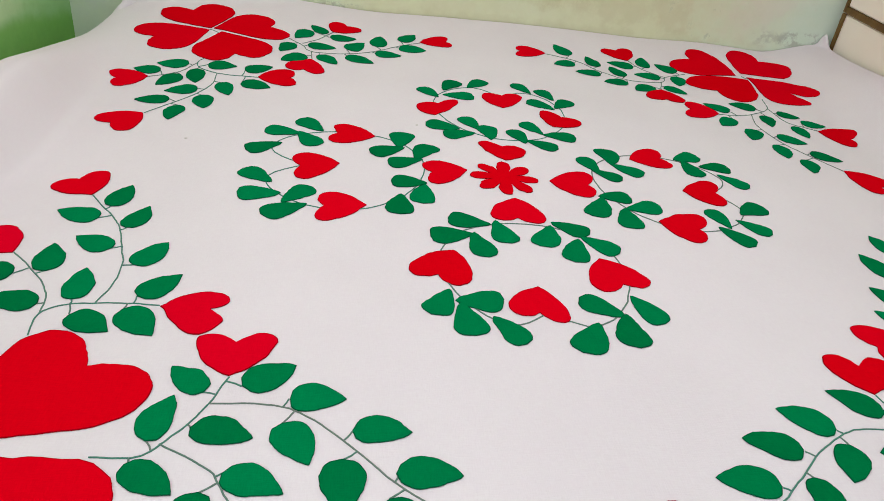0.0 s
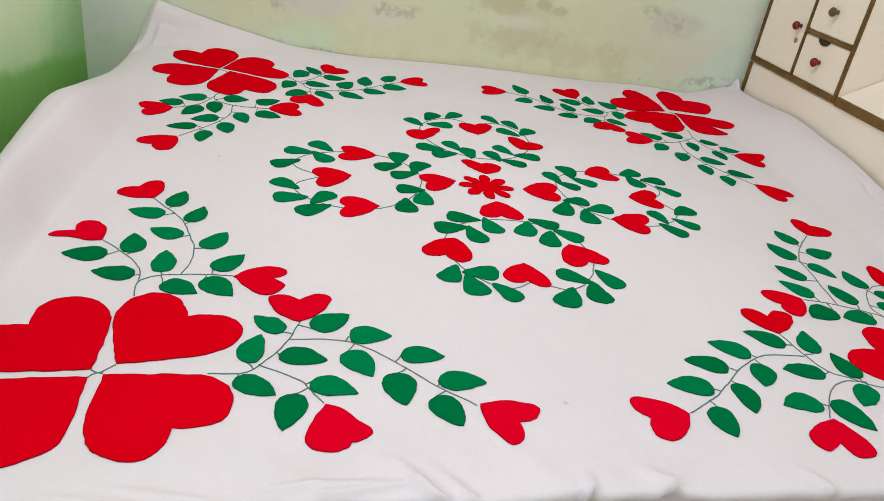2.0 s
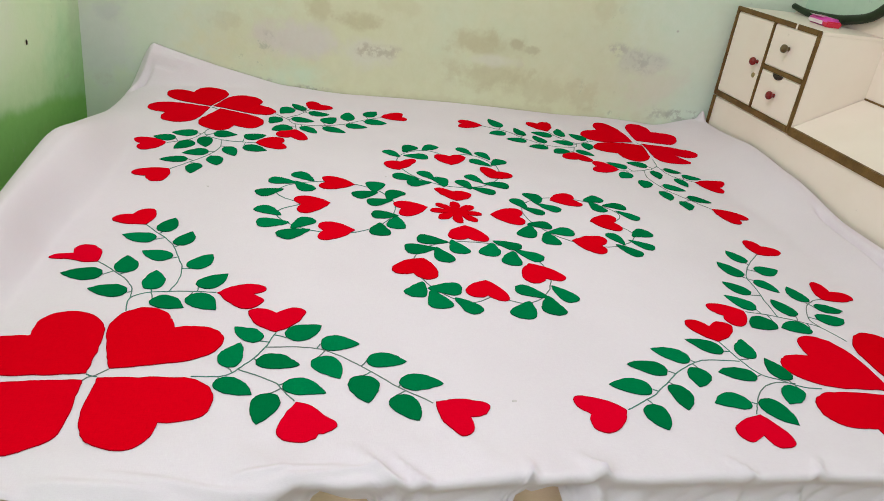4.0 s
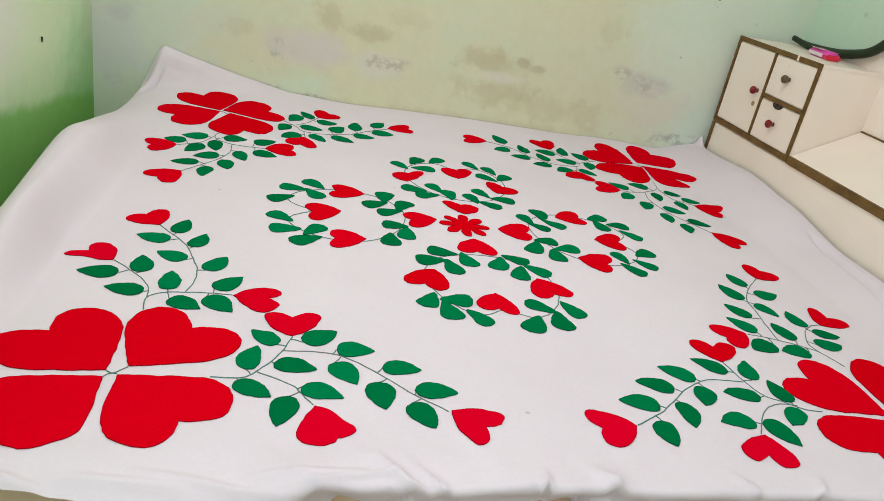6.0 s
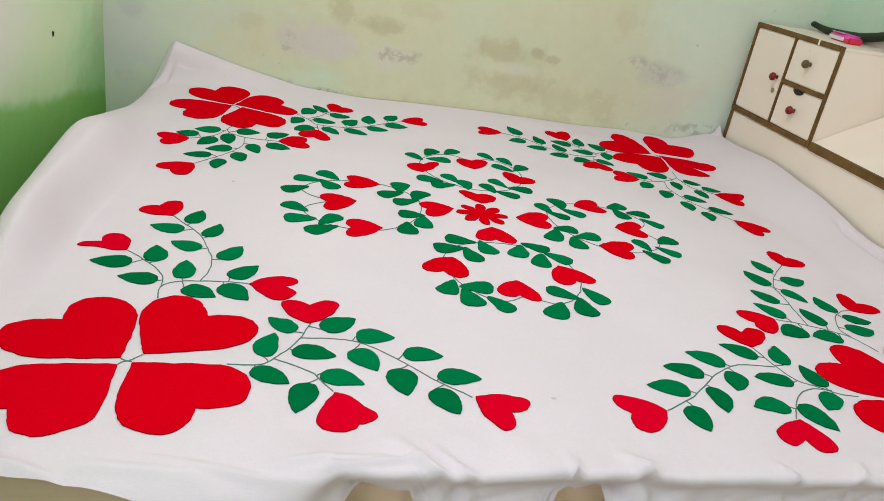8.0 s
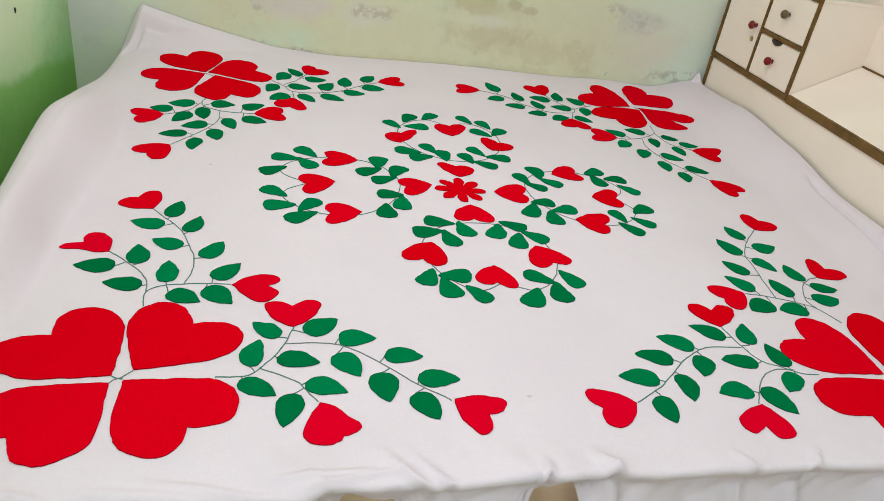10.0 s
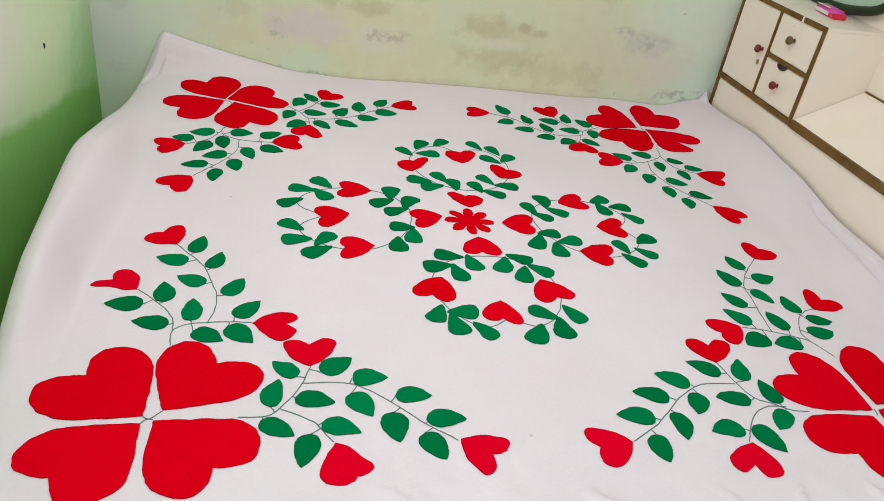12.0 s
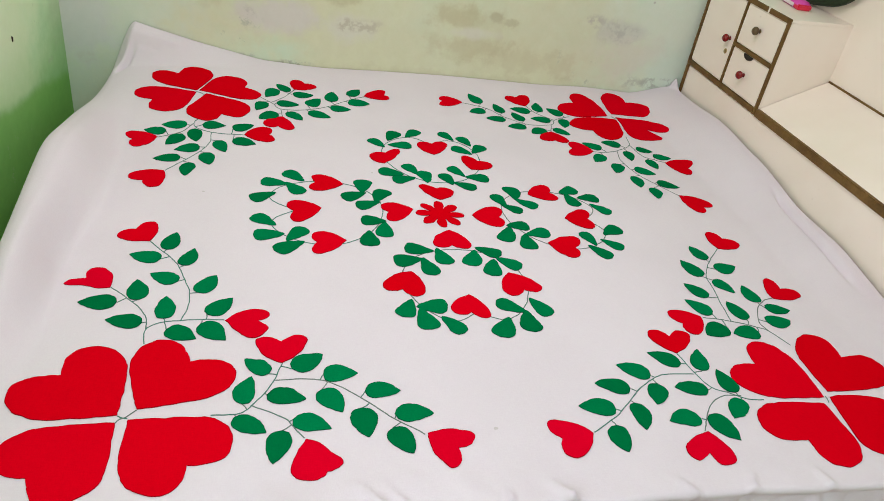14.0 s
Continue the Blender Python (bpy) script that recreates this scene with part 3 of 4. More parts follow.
LEAVES = {
    "bl_up": [(-0.735, -0.344, 175, 0.075, 0.65, -0.00), (-0.679, -0.415, 168, 0.073, 0.58, -0.03), (-0.694, -0.339, 101, 0.071, 0.61, 0.01), (-0.639, -0.406, 92, 0.074, 0.55, -0.01), (-0.631, -0.438, -30, 0.066, 0.65, 0.01), (-0.568, -0.426, -47, 0.073, 0.65, 0.01), (-0.557, -0.398, 46, 0.070, 0.64, -0.01), (-0.582, -0.323, 58, 0.070, 0.61, -0.02), (-0.624, -0.280, 152, 0.067, 0.64, 0.01), (-0.619, -0.222, 72, 0.068, 0.57, -0.02), (-0.667, -0.194, 163, 0.072, 0.62, -0.00), (-0.660, -0.158, 77, 0.073, 0.57, -0.01)],
    "bl_right": [(-0.483, -0.653, 77, 0.070, 0.58, 0.05), (-0.496, -0.685, -35, 0.067, 0.58, -0.00), (-0.436, -0.579, 135, 0.062, 0.61, 0.01), (-0.394, -0.569, 31, 0.070, 0.68, -0.01), (-0.440, -0.635, -13, 0.071, 0.60, 0.05), (-0.339, -0.589, 0, 0.067, 0.66, 0.05), (-0.343, -0.628, -60, 0.068, 0.66, 0.02), (-0.264, -0.637, -2, 0.067, 0.63, 0.06), (-0.274, -0.678, -86, 0.071, 0.68, -0.01), (-0.216, -0.697, -1, 0.071, 0.62, 0.04), (-0.225, -0.729, -63, 0.067, 0.65, -0.00), (-0.415, -0.721, -103, 0.070, 0.61, 0.02), (-0.396, -0.697, -22, 0.070, 0.57, 0.02)],
    "br_up": [(0.695, -0.179, 108, 0.067, 0.64, 0.01), (0.642, -0.256, 114, 0.075, 0.66, 0.01), (0.698, -0.220, 13, 0.072, 0.65, -0.04), (0.665, -0.269, -58, 0.064, 0.66, 0.01), (0.610, -0.347, 126, 0.069, 0.66, -0.00), (0.584, -0.413, 131, 0.071, 0.66, -0.00), (0.596, -0.459, -156, 0.074, 0.70, -0.04), (0.670, -0.429, 105, 0.071, 0.64, 0.01), (0.674, -0.474, -174, 0.073, 0.68, -0.01), (0.741, -0.361, 92, 0.073, 0.61, 0.02), (0.751, -0.381, -7, 0.067, 0.59, -0.00), (0.720, -0.434, 4, 0.073, 0.65, -0.04)],
    "br_left": [(0.495, -0.673, 96, 0.071, 0.60, 0.01), (0.451, -0.607, 71, 0.072, 0.57, 0.01), (0.412, -0.585, 150, 0.072, 0.61, -0.01), (0.436, -0.663, 172, 0.074, 0.56, -0.02), (0.326, -0.619, 153, 0.073, 0.61, -0.01), (0.265, -0.655, 165, 0.074, 0.56, -0.01), (0.330, -0.643, -115, 0.063, 0.68, 0.01), (0.212, -0.708, 171, 0.076, 0.58, -0.03), (0.257, -0.694, -94, 0.070, 0.56, 0.06), (0.196, -0.749, -93, 0.064, 0.67, -0.06), (0.379, -0.740, 183, 0.069, 0.67, -0.09), (0.400, -0.732, -61, 0.073, 0.66, 0.02), (0.499, -0.692, -133, 0.070, 0.59, -0.03)],
    "tl_right": [(-0.446, 0.639, -112, 0.068, 0.59, -0.01), (-0.409, 0.734, -120, 0.070, 0.63, -0.02), (-0.368, 0.730, 136, 0.060, 0.64, 0.01), (-0.359, 0.709, 11, 0.070, 0.60, -0.00), (-0.411, 0.638, 3, 0.070, 0.65, 0.01), (-0.410, 0.568, -140, 0.072, 0.67, 0.00), (-0.378, 0.582, -47, 0.067, 0.64, 0.01), (-0.313, 0.645, 53, 0.072, 0.65, -0.01), (-0.312, 0.601, -27, 0.076, 0.68, -0.00), (-0.236, 0.688, 84, 0.070, 0.66, -0.01), (-0.242, 0.645, -6, 0.068, 0.66, -0.01), (-0.174, 0.734, 51, 0.065, 0.64, 0.00), (-0.181, 0.692, -7, 0.075, 0.62, 0.01)],
    "tl_down": [(-0.666, 0.478, -180, 0.072, 0.60, 0.02), (-0.722, 0.440, 172, 0.062, 0.63, -0.01), (-0.674, 0.422, -128, 0.070, 0.65, -0.01), (-0.647, 0.452, -80, 0.069, 0.61, 0.00), (-0.625, 0.477, -5, 0.067, 0.63, 0.00), (-0.538, 0.452, 24, 0.067, 0.62, -0.00), (-0.536, 0.395, -23, 0.070, 0.65, 0.00), (-0.581, 0.388, -67, 0.072, 0.55, 0.00), (-0.623, 0.354, -166, 0.070, 0.68, -0.00), (-0.608, 0.318, -77, 0.073, 0.61, 0.01), (-0.669, 0.292, -174, 0.072, 0.64, -0.01), (-0.642, 0.259, -96, 0.072, 0.57, -0.04)],
    "tr_left": [(0.288, 0.742, 116, 0.073, 0.65, 0.01), (0.293, 0.694, -160, 0.065, 0.64, -0.00), (0.352, 0.633, -180, 0.070, 0.65, 0.00), (0.355, 0.684, 106, 0.065, 0.62, 0.01), (0.417, 0.633, 113, 0.067, 0.64, 0.01), (0.414, 0.590, -169, 0.070, 0.64, -0.00), (0.466, 0.714, 172, 0.075, 0.61, 0.01), (0.499, 0.718, 82, 0.067, 0.63, 0.04), (0.526, 0.658, -183, 0.075, 0.61, 0.01), (0.585, 0.702, 137, 0.067, 0.66, 0.00), (0.477, 0.580, -143, 0.071, 0.66, -0.01), (0.512, 0.589, -38, 0.065, 0.65, 0.00), (0.580, 0.673, -106, 0.071, 0.59, -0.01)],
    "tr_down": [(0.642, 0.455, 146, 0.070, 0.66, -0.00), (0.725, 0.490, 164, 0.069, 0.67, -0.00), (0.629, 0.412, -132, 0.071, 0.61, -0.00), (0.666, 0.356, -120, 0.073, 0.60, -0.03), (0.734, 0.452, -100, 0.065, 0.61, -0.01), (0.774, 0.476, -10, 0.062, 0.60, 0.01), (0.822, 0.432, -1, 0.066, 0.60, 0.01), (0.789, 0.405, -83, 0.064, 0.63, 0.01), (0.706, 0.331, -22, 0.072, 0.66, 0.00), (0.683, 0.279, -96, 0.072, 0.60, 0.04), (0.748, 0.250, -20, 0.074, 0.65, 0.00), (0.718, 0.210, -101, 0.069, 0.59, 0.05)],
    "wreath_top": [(-0.097, 0.373, 127, 0.067, 0.66, -0.01), (-0.084, 0.419, 59, 0.076, 0.68, 0.05), (-0.087, 0.390, 1, 0.074, 0.74, 0.01), (-0.025, 0.446, 48, 0.071, 0.67, 0.02), (0.128, 0.438, 122, 0.067, 0.66, -0.01), (0.177, 0.405, 112, 0.069, 0.66, -0.01), (0.169, 0.350, 143, 0.072, 0.68, -0.00), (0.170, 0.358, 47, 0.072, 0.68, 0.04), (-0.064, 0.204, 160, 0.074, 0.72, 0.02), (-0.024, 0.208, 117, 0.068, 0.67, -0.02), (-0.033, 0.190, -163, 0.071, 0.71, -0.02), (-0.004, 0.160, 96, 0.071, 0.72, -0.06), (0.113, 0.205, 122, 0.068, 0.66, -0.01), (0.068, 0.152, 108, 0.070, 0.66, -0.03), (0.113, 0.204, -7, 0.071, 0.75, 0.04), (0.069, 0.170, -28, 0.072, 0.68, -0.01)],
    "wreath_left": [(-0.343, 0.154, 131, 0.076, 0.68, -0.01), (-0.385, 0.140, 165, 0.074, 0.71, 0.02), (-0.390, 0.151, -56, 0.073, 0.68, -0.02), (-0.418, 0.096, -151, 0.073, 0.71, 0.00), (-0.194, 0.100, 81, 0.071, 0.81, 0.02), (-0.183, 0.100, -154, 0.074, 0.74, -0.02), (-0.163, 0.050, 59, 0.074, 0.72, 0.10), (-0.151, 0.052, -158, 0.070, 0.71, -0.02), (-0.418, -0.065, 139, 0.075, 0.69, 0.00), (-0.399, -0.102, 181, 0.073, 0.76, 0.02), (-0.395, -0.133, 50, 0.073, 0.67, 0.03), (-0.354, -0.136, -152, 0.078, 0.72, 0.00), (-0.146, -0.044, 175, 0.067, 0.81, 0.01), (-0.150, -0.048, -97, 0.069, 0.77, -0.04), (-0.196, -0.087, -92, 0.069, 0.82, -0.02)],
    "wreath_bottom": [(-0.048, -0.176, 168, 0.074, 0.72, 0.03), (-0.039, -0.161, -76, 0.074, 0.68, -0.05), (-0.080, -0.209, -172, 0.074, 0.78, 0.00), (-0.080, -0.203, -77, 0.074, 0.69, -0.04), (0.057, -0.157, -30, 0.070, 0.69, -0.01), (0.054, -0.168, -113, 0.073, 0.76, 0.08), (0.100, -0.201, -38, 0.071, 0.70, 0.00), (0.093, -0.207, -105, 0.072, 0.75, -0.01), (-0.134, -0.363, -116, 0.066, 0.78, 0.06), (-0.127, -0.390, 4, 0.071, 0.80, -0.04), (-0.119, -0.395, -80, 0.074, 0.75, -0.01), (-0.077, -0.423, -56, 0.069, 0.69, 0.01), (0.117, -0.413, 145, 0.072, 0.68, 0.02), (0.136, -0.361, -60, 0.073, 0.68, 0.00), (0.117, -0.405, -89, 0.074, 0.77, -0.06), (0.072, -0.428, -120, 0.075, 0.76, 0.05)],
    "wreath_right": [(0.195, 0.044, 110, 0.069, 0.65, -0.01), (0.232, 0.082, 94, 0.074, 0.76, -0.11), (0.228, 0.085, -34, 0.071, 0.68, -0.00), (0.181, 0.055, -37, 0.067, 0.67, 0.00), (0.377, 0.134, 28, 0.072, 0.73, -0.04), (0.396, 0.137, -77, 0.075, 0.67, -0.01), (0.426, 0.113, 3, 0.071, 0.74, 0.02), (0.454, 0.082, -43, 0.070, 0.68, -0.00), (0.167, -0.055, 0, 0.064, 0.78, 0.01), (0.174, -0.057, -116, 0.080, 0.70, 0.08), (0.209, -0.096, 16, 0.073, 0.74, -0.03), (0.208, -0.093, -91, 0.072, 0.75, -0.05), (0.394, -0.137, 107, 0.068, 0.66, -0.01), (0.435, -0.080, 32, 0.075, 0.73, 0.02), (0.416, -0.104, -39, 0.067, 0.67, -0.01), (0.369, -0.136, -49, 0.072, 0.68, -0.00)],
}
STEMS = {
    "bl_up": [[(-0.667, -0.479), (-0.670, -0.436), (-0.643, -0.417), (-0.607, -0.413), (-0.558, -0.413), (-0.523, -0.417)], [(-0.670, -0.436), (-0.673, -0.401), (-0.689, -0.369), (-0.724, -0.324), (-0.754, -0.293)], [(-0.607, -0.413), (-0.596, -0.371), (-0.597, -0.324), (-0.607, -0.284), (-0.630, -0.220), (-0.651, -0.186), (-0.700, -0.120)]],
    "bl_right": [[(-0.533, -0.674), (-0.495, -0.675), (-0.474, -0.666), (-0.448, -0.635), (-0.428, -0.597), (-0.412, -0.553)], [(-0.428, -0.597), (-0.354, -0.599), (-0.311, -0.620), (-0.273, -0.652), (-0.227, -0.700), (-0.169, -0.748)], [(-0.467, -0.657), (-0.414, -0.690), (-0.396, -0.713), (-0.378, -0.743)]],
    "br_up": [[(0.731, -0.519), (0.704, -0.470), (0.679, -0.456), (0.622, -0.436), (0.550, -0.426)], [(0.622, -0.436), (0.631, -0.373), (0.648, -0.293), (0.653, -0.256), (0.697, -0.190), (0.764, -0.117)], [(0.704, -0.470), (0.700, -0.435), (0.731, -0.379), (0.766, -0.350), (0.798, -0.337)]],
    "br_left": [[(0.549, -0.693), (0.512, -0.689), (0.476, -0.671), (0.448, -0.655), (0.434, -0.623), (0.426, -0.584), (0.419, -0.553)], [(0.427, -0.615), (0.388, -0.614), (0.342, -0.620), (0.285, -0.656), (0.235, -0.701), (0.191, -0.735), (0.146, -0.762)], [(0.504, -0.680), (0.458, -0.681), (0.418, -0.706), (0.388, -0.743), (0.371, -0.771)]],
    "tl_right": [[(-0.460, 0.667), (-0.424, 0.634), (-0.398, 0.600), (-0.331, 0.609), (-0.251, 0.652), (-0.177, 0.706), (-0.123, 0.735)], [(-0.424, 0.645), (-0.386, 0.687), (-0.352, 0.748)], [(-0.398, 0.600), (-0.394, 0.543)]],
    "tl_down": [[(-0.639, 0.511), (-0.650, 0.485), (-0.636, 0.457), (-0.597, 0.436), (-0.559, 0.427), (-0.505, 0.423)], [(-0.650, 0.485), (-0.675, 0.444), (-0.708, 0.422), (-0.741, 0.410)], [(-0.597, 0.436), (-0.598, 0.385), (-0.613, 0.344), (-0.646, 0.291), (-0.703, 0.217)]],
    "tr_left": [[(0.607, 0.695), (0.588, 0.689), (0.541, 0.663), (0.518, 0.625), (0.430, 0.608), (0.359, 0.649), (0.301, 0.710), (0.219, 0.738)], [(0.541, 0.663), (0.485, 0.708), (0.460, 0.757)], [(0.518, 0.625), (0.494, 0.558)]],
    "tr_down": [[(0.776, 0.566), (0.762, 0.503), (0.719, 0.465), (0.651, 0.435), (0.601, 0.432)], [(0.762, 0.503), (0.779, 0.429), (0.817, 0.409), (0.851, 0.396)], [(0.694, 0.449), (0.683, 0.378), (0.703, 0.299), (0.729, 0.252), (0.790, 0.170)]],
    "centres": [[(-0.692, -0.680), (-0.683, -0.668), (-0.673, -0.665), (-0.658, -0.649)], [(-0.686, -0.660), (-0.678, -0.665), (-0.669, -0.668)], [(0.709, -0.681), (0.709, -0.687), (0.704, -0.700)], [(-0.656, 0.681), (-0.644, 0.674), (-0.629, 0.659)], [(0.781, 0.715), (0.788, 0.704), (0.801, 0.702)]],
}
RINGS = {
    "wreath_top": (0.037, 0.317, 0.148),
    "wreath_left": (-0.302, 0.008, 0.153),
    "wreath_bottom": (0.004, -0.309, 0.146),
    "wreath_right": (0.323, -0.003, 0.147),
}


def lie(x, y, up):
    return x, y, MATTRESS_TOP + lift(x, y) + up


def patch(name, outline, mats, rings=(1.0, 0.965, 0.7, 0.35), up=0.0019, hem=0.0013):
    """A flat sewn piece that follows the cloth, with a stitched border and a cut edge."""
    bm = bmesh.new()
    cx, cy = sum(p[0] for p in outline) / len(outline), sum(p[1] for p in outline) / len(outline)
    size = max(math.hypot(x - cx, y - cy) for x, y in outline)
    rows = [[bm.verts.new(lie(x, y, up - hem)) for x, y in outline]]
    for k, r in enumerate(rings):
        r = 1 - hem / size if k == 1 else r
        rows.append([bm.verts.new(lie(cx + r * (x - cx), cy + r * (y - cy), up)) for x, y in outline])
    n = len(outline)
    for k, (a, b) in enumerate(zip(rows, rows[1:])):
        for i in range(n):
            bm.faces.new((a[i], a[(i + 1) % n], b[(i + 1) % n], b[i])).material_index = 1 if k < 2 else 0
    middle = bm.verts.new(lie(cx, cy, up))
    for i in range(n):
        bm.faces.new((rows[-1][i], rows[-1][(i + 1) % n], middle))
    ob = part(name, bm, mats, bedspread)
    return ob


def ragged(outline, amount, seed):
    """Hand-cut: the outline wanders a little."""
    out = []
    for x, y in outline:
        w = noise.noise_vector((x * 45, y * 45, seed)) + 0.55 * noise.noise_vector((x * 140, y * 140, seed + 5))
        out.append((x + amount * w.x, y + amount * w.y))
    return out


HEART = [(0.0, 0.0), (0.23, 0.18), (0.42, 0.42), (0.52, 0.67), (0.53, 0.85), (0.44, 0.99), (0.29, 1.03), (0.12, 0.97), (0.0, 0.86)]
PETAL = [(0.0, -0.02), (0.16, 0.10), (0.42, 0.31), (0.59, 0.47), (0.67, 0.64), (0.67, 0.80), (0.58, 0.95), (0.42, 1.03), (0.24, 1.01), (0.09, 0.93), (0.0, 0.86)]


def heart_outline(px, py, ax, ay, bx, by, swell_a=0.0, swell_b=0.0, notch=0.0, big=False):
    """A heart from its point and the crowns of its lobes; the sides may swell unevenly and the notch cut deeper."""
    half = curve_through(PETAL if big else HEART, 4 if big else 3)
    rx, ry = (0.54, 0.935) if big else (0.475, 0.92)
    out = []
    for hx, hy in half + [(-x, y) for x, y in half[-2:0:-1]]:
        swell = 1 + (swell_a if hx > 0 else swell_b) * math.sin(math.pi * min(max(hy, 0.0), 1.0))
        cut = notch * max(0.0, 1 - abs(hx) / 0.24) if hy > 0.6 else 0.0
        f, g = (hy - cut) / ry / 2 + hx * swell / rx / 2, (hy - cut) / ry / 2 - hx * swell / rx / 2
        out.append((px + f * (ax - px) + g * (bx - px), py + f * (ay - py) + g * (by - py)))
    return out


def leaf_outline(x, y, heading, length, broad, bend, pointed, steps=19):
    d = Vector((math.cos(radians(heading)), math.sin(radians(heading))))
    n = Vector((-d.y, d.x))
    left, right = [], []
    for k in range(steps + 1):
        s = k / steps
        if pointed:
            w = 0.5 * broad * (s**0.5 * (1 - s) ** 0.9) / 0.4015
        else:
            w = 0.5 * broad * 1.22 * s**0.72 * max(0.0, 1 - s**5) ** 0.5
        mid = Vector((x, y)) + d * length * s + n * bend * length * math.sin(math.pi * s)
        left.append(mid + n * w * length)
        right.append(mid - n * w * length)
    return [tuple(p) for p in left + right[-2:0:-1]]


def ribbon(points, width, up=0.0012):
    bm = bmesh.new()
    rows = []
    points = ragged(points, 0.0016, 7.7)
    for n, (x, y) in enumerate(points):
        ax, ay = points[max(n - 1, 0)]
        bx, by = points[min(n + 1, len(points) - 1)]
        d = math.hypot(bx - ax, by - ay) or 1.0
        ox, oy = -(by - ay) / d * width / 2, (bx - ax) / d * width / 2
        rows.append([bm.verts.new(lie(x + s * ox, y + s * oy, h)) for s, h in ((1.2, 0.0003), (0.8, up), (-0.8, up), (-1.2, 0.0003))])
    for a, b in zip(rows, rows[1:]):
        for k in range(3):
            bm.faces.new((a[k], b[k], b[k + 1], a[k + 1]))
    return bm


count = 0
for motif, rows in HEARTS.items():
    for row in rows:
        count += 1
        big = motif.startswith("petal")
        dyed = CRIMSON if motif in ("bl_up", "bl_right", "br_left") and not (row[1] > -0.2 or row[0] > 0.4) else RED
        patch("petal" if big else "heart", ragged(heart_outline(*row, big=big), 0.0024 if big else 0.0022, count * 3.1), (dyed, RED_EDGE))
for motif, rows in LEAVES.items():
    ring = motif.startswith("wreath")
    for row in rows:
        count += 1
        patch("leaf", ragged(leaf_outline(*row, not ring), 0.0021, count * 2.7), (GREEN, GREEN_EDGE), rings=(1.0, 0.95, 0.5))
for motif, runs in STEMS.items():
    for run in runs:
        part("stem", ribbon(curve_through(run), 0.0018), STEM, bedspread)
    # short stalks from the stem to each leaf
    trunk = [p for run in runs for p in curve_through(run)]
    for x, y, *_ in LEAVES.get(motif, ()):
        near = min(trunk, key=lambda p: math.hypot(p[0] - x, p[1] - y))
        if 0.004 < math.hypot(near[0] - x, near[1] - y) < 0.05:
            part("stalk", ribbon([near, ((near[0] + x) / 2 + 0.001, (near[1] + y) / 2), (x, y)], 0.0018), STEM, bedspread)
for motif, (cx, cy, r) in RINGS.items():
    out = math.atan2(cy, cx)  # away from the middle of the bed, where the stem dips in to a heart
    hx, hy = math.cos(out), math.sin(out)
    far = max(HEARTS[motif], key=lambda h: h[0] * hx + h[1] * hy)
    notch = (0.88 * (far[2] + far[4]) / 2 + 0.12 * far[0] - cx) * hx + (0.88 * (far[3] + far[5]) / 2 + 0.12 * far[1] - cy) * hy
    loop = []
    for a in np.linspace(0, 2 * math.pi, 80):
        turn = (a - out + math.pi) % (2 * math.pi) - math.pi
        q = r * (1 + 0.03 * math.sin(3 * a)) + (notch - r) * math.exp(-((turn / 0.30) ** 2))
        loop.append((cx + q * math.cos(a), cy + q * math.sin(a)))
    part("stem", ribbon(loop, 0.0020), STEM, bedspread)
star = []
for k in range(96):
    a = 2 * math.pi * k / 96
    r = 0.016 + 0.047 * abs(math.cos(4 * a + 0.3)) ** 0.55
    star.append((1.04 * r * math.cos(a), 1.06 * r * math.sin(a) - 0.004))
SPECK = material("lint_speck", (0.60, 0.56, 0.55), 0.9)[0]
for x, y, r in ((-0.039, -0.744, 0.0045), (-0.597, 0.101, 0.0035), (-0.154, 0.212, 0.003)):
    patch("lint", ragged([(x + r * math.cos(a), y + 0.7 * r * math.sin(a)) for a in np.linspace(0, 2 * math.pi, 10)[:-1]], 0.002, x), (SPECK, SPECK), rings=(1.0, 0.6), up=0.0009, hem=0.0006)
patch("flower", ragged(star, 0.004, 4.4), (RED, RED_EDGE))


# ---- the dressing table beside the bed ----
FX, BX = 1.142, 1.372
table = thing("dressing_table", "cream laminate dressing table with dark wood edging beside the bed", "dressing table")
part("base", boxes((FX + 0.004, BX + 0.02, -1.55, 0.935, 0.0, 0.712), bevel=0.003), LAMINATE, table)
bm = boxes((FX + 0.004, BX, -1.55, 0.435, 0.714, 0.734))
for v in bm.verts:
    if v.co.x > BX - 0.01:
        v.co.z += 0.112
part("counter", bm, LAMINATE, table, "sloping cream counter")
part("edge_strip", boxes((FX - 0.004, FX + 0.012, -1.55, 0.433, 0.711, 0.737), bevel=0.002), TRIM, table, "dark wood edge strip")
RIM_LINE = [(0.918, 1.056), (0.85, 1.047), (0.779, 1.045), (0.70, 1.048), (0.63, 1.056), (0.53, 1.079), (0.475, 1.112), (0.43, 1.165), (0.40, 1.25)]
bm = bmesh.new()
edge = [(0.93, 1.04)] + curve_through(RIM_LINE, 4) + [(-1.55, 1.25), (-1.55, 0.713), (0.93, 0.713)]
faces = [bm.faces.new([bm.verts.new((x, y, z)) for y, z in edge]) for x in (BX, BX + 0.016)]
for a, b, c, d in zip(faces[0].verts[:], faces[0].verts[1:] + faces[0].verts[:1], faces[1].verts[1:] + faces[1].verts[:1], faces[1].verts[:]):
    bm.faces.new((a, b, c, d))
part("back_board", bm, LAMINATE, table)
part("joint_strip", boxes((BX - 0.006, BX, -1.55, 0.433, 0.844, 0.849)), TRIM, table)
part("foot_post", boxes((FX - 0.002, FX + 0.0038, 0.908, 0.926, 0.56, 0.712), bevel=0.002), TRIM, table)

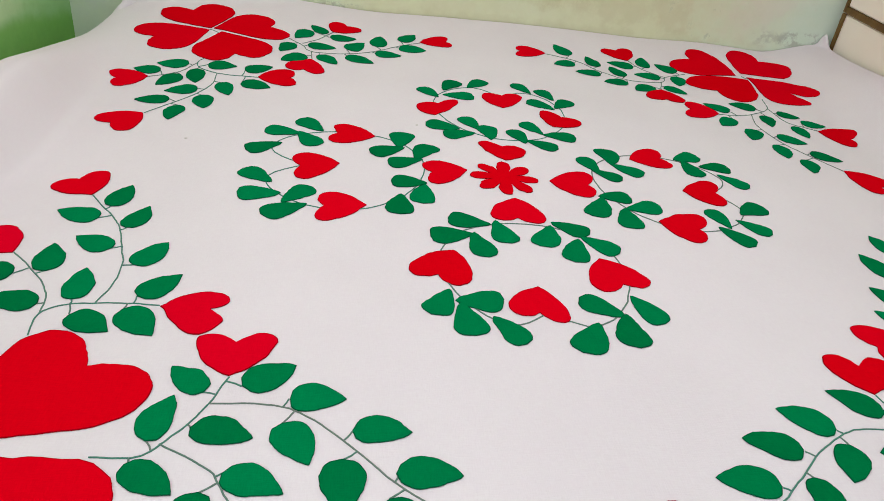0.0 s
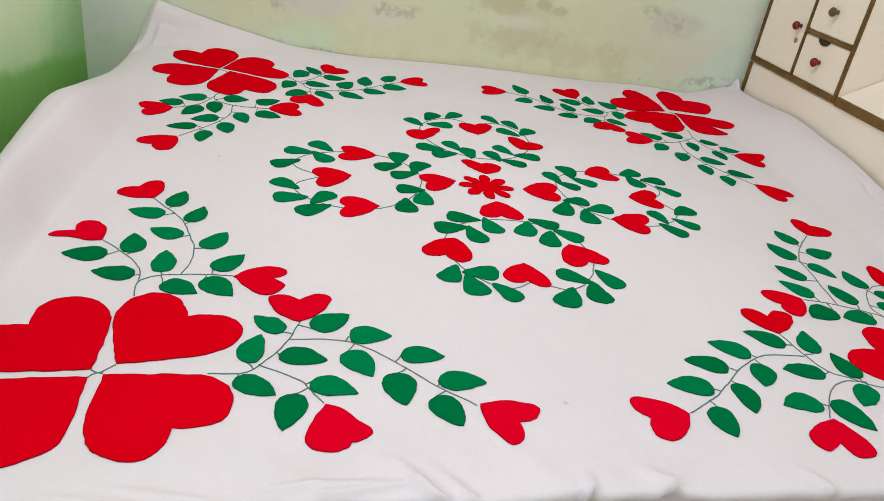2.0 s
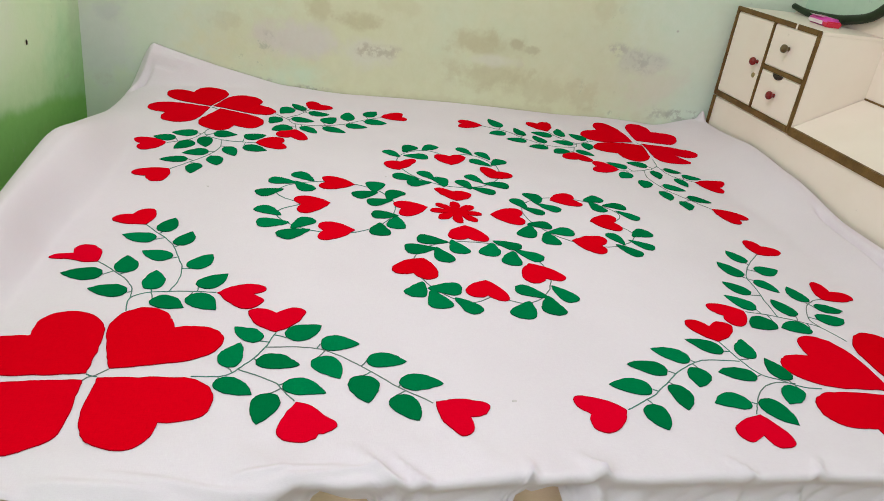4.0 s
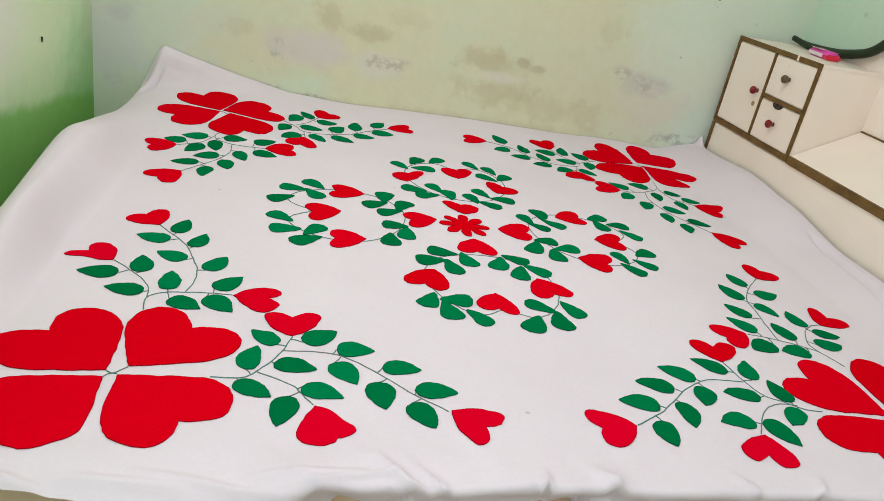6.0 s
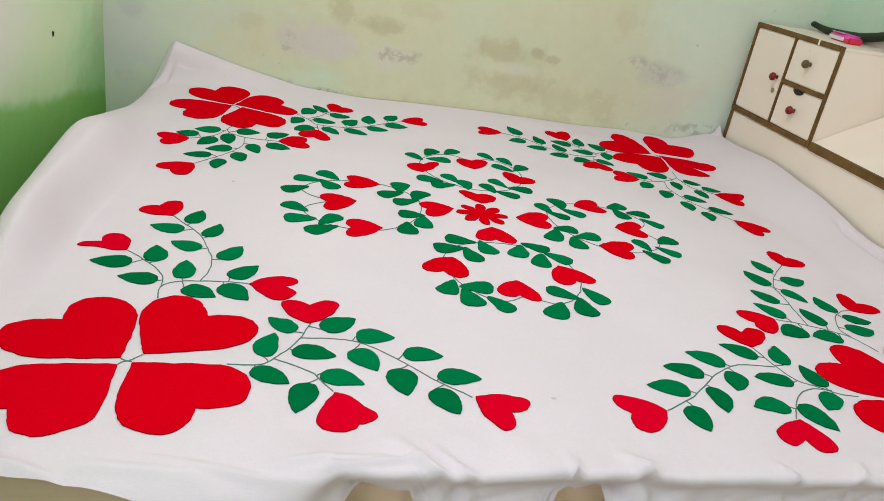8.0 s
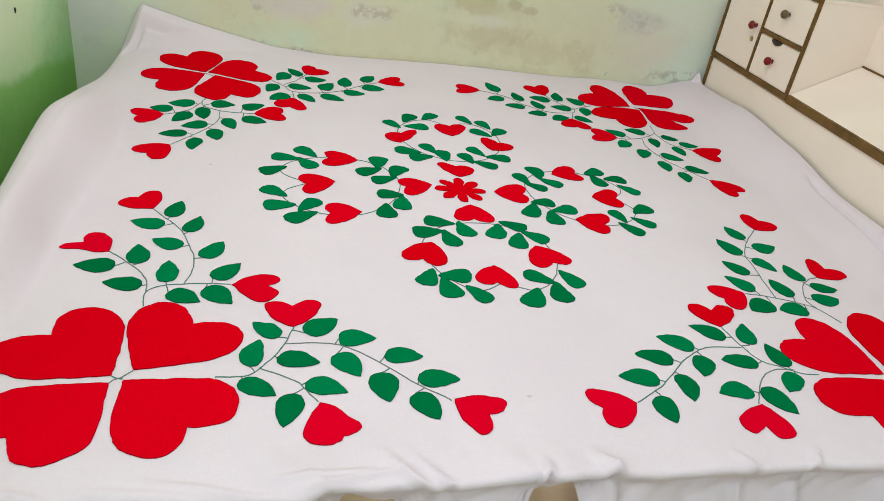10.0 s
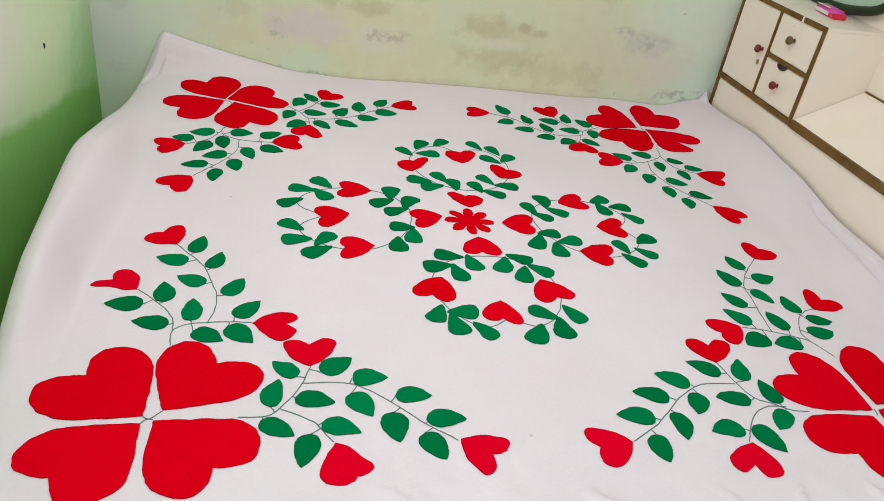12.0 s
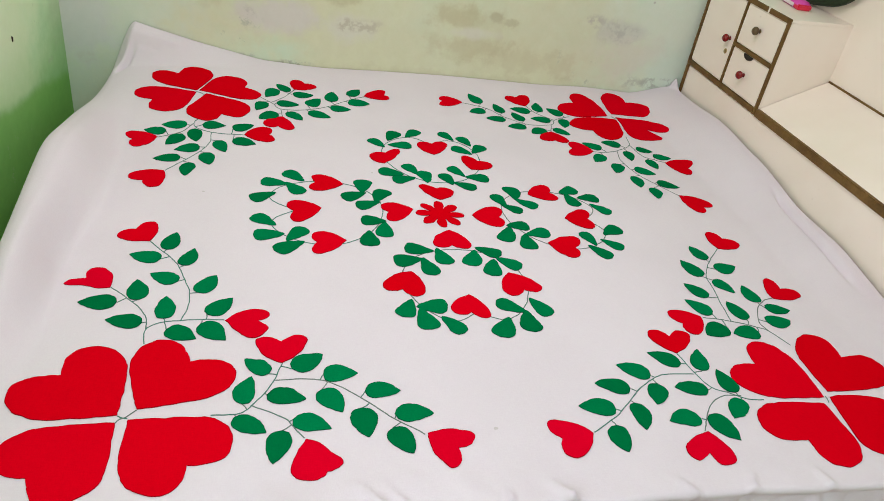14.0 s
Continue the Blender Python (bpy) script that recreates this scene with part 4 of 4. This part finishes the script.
cab = part("drawer_cabinet", boxes((FX + 0.006, BX, 0.438, 0.923, 0.714, 1.0223), bevel=0.0006), LAMINATE, table)
# edging round the front: (y0, y1, z0, z1)
for y0, y1, z0, z1 in ((0.912, 0.925, 0.714, 1.034), (0.436, 0.449, 0.714, 1.034), (0.675, 0.685, 0.733, 1.018), (0.449, 0.912, 0.714, 0.733), (0.449, 0.912, 1.018, 1.034), (0.449, 0.675, 0.869, 0.883)):
    part("edging", boxes((FX - 0.003, FX + 0.0055, y0, y1, z0, z1), bevel=0.0015), TRIM, cab, "dark wood edging")
part("chip", boxes((FX - 0.0045, FX + 0.004, 0.553, 0.561, 1.0175, 1.0355), bevel=0.001), LAMINATE, cab, "bare chipped spot in the edging")
part("top", boxes((FX + 0.006, BX, 0.438, 0.923, 1.0225, 1.033), bevel=0.0008), LAMINATE, cab)


def knob(y, z, mat, parent, label):
    part("knob", lathe([(0.0075, 0.0), (0.005, 0.004), (0.005, 0.007), (0.0115, 0.011), (0.0140, 0.017), (0.0130, 0.022), (0.0085, 0.0265), (0.003, 0.028)], (FX, y, z), "-x"), mat, parent, label, True)


door = part("door", boxes((FX, FX + 0.0055, 0.6865, 0.9105, 0.7345, 1.0165), bevel=0.0025), LAMINATE, table)
knob(0.715, 0.881, KNOB_RED, door, "glossy dark red knob")
part("keyhole_plate", lathe([(0.009, 0.0), (0.009, 0.002), (0.006, 0.003)], (FX, 0.715, 0.835), "-x", 14), BRASS, door, "brass keyhole plate")
upper = part("drawer", boxes((FX, FX + 0.0055, 0.4505, 0.6735, 0.8845, 1.0165), bevel=0.0025), LAMINATE, table)
knob(0.567, 0.954, KNOB_BROWN, upper, "glossy brown knob")
catch = bmesh.new()
arc = [(0.575 + 0.027 * math.cos(a), 0.868 + 0.016 * math.sin(a)) for a in np.linspace(math.pi, 2 * math.pi, 13)]
front_face = catch.faces.new([catch.verts.new((FX - 0.004, y, z)) for y, z in arc])
for f in bmesh.ops.extrude_face_region(catch, geom=[front_face])["geom"]:
    if isinstance(f, bmesh.types.BMVert):
        f.co.x = FX - 0.0002
bmesh.ops.recalc_face_normals(catch, faces=catch.faces)
part("catch_plate", catch, IRON, upper, "dark metal catch")
lower = part("drawer", boxes((FX, FX + 0.0055, 0.4505, 0.6735, 0.7345, 0.8675), bevel=0.0025), LAMINATE, table)
knob(0.567, 0.802, KNOB_RED, lower, "glossy dark red knob")

# dark curved rim that stands on the cabinet against the back board
path = curve_through(RIM_LINE, 5)
rim = solid("mirror_rim", tube([(BX - 0.02, y, z) for y, z in path], [0.010 + 0.005 * ease(0, 14, n) for n in range(len(path))], 12), RIM, "dark green curved mirror rim standing on the cabinet", "mirror frame", smooth=True)

box_m = pose(1.275, 0.625, 1.0334, 0, 0, 84)
packet = thing("packet", "pink and red packet with a white label on the cabinet", "packet")
packet.matrix_world = box_m
part("body", boxes((-0.060, 0.060, -0.022, 0.022, 0.0, 0.026), bevel=0.006), PINK, packet, "", True)
part("label", boxes((-0.030, 0.058, 0.0222, 0.0228, 0.004, 0.015), (-0.02, 0.058, 0.012, 0.0222, 0.0262, 0.0266)), PAPER, packet, "white label")
part("end_cap", boxes((-0.066, -0.034, -0.0245, 0.0245, -0.0, 0.018), bevel=0.004), PINK_RED, packet, "red end")

nail = solid("nail", tube([(-0.0015, 0, 0.007), (-0.0022, 0, 0.004), (-0.0022, 0.0004, -0.002), (-0.0018, 0.001, -0.007)], [0.0016, 0.0024, 0.0022, 0.0012], 8), IRON, "small dark iron nail in the green wall", "nail", smooth=True)
nail.matrix_world = pose(-1.1140, 0.537, 0.762, 0, 0, 180)
strap = bmesh.new()
rows = [[strap.verts.new((-1.140 + 0.003 * math.sin(k * 1.3) + d, 0.13 + 0.06 * k / 6, 0.79 - 0.003 * k + h)) for d, h in ((0, 0), (0.012, 0.0), (0.012, -0.035), (0, -0.035))] for k in range(7)]
for a, b in zip(rows, rows[1:]):
    for k in range(4):
        strap.faces.new((a[k], b[k], b[(k + 1) % 4], a[(k + 1) % 4]))
strap.faces.new(rows[0])
strap.faces.new(rows[-1])
solid("blue_strap", strap, BLUE, "dark blue cloth strap hung on the green wall", "strap", smooth=True)
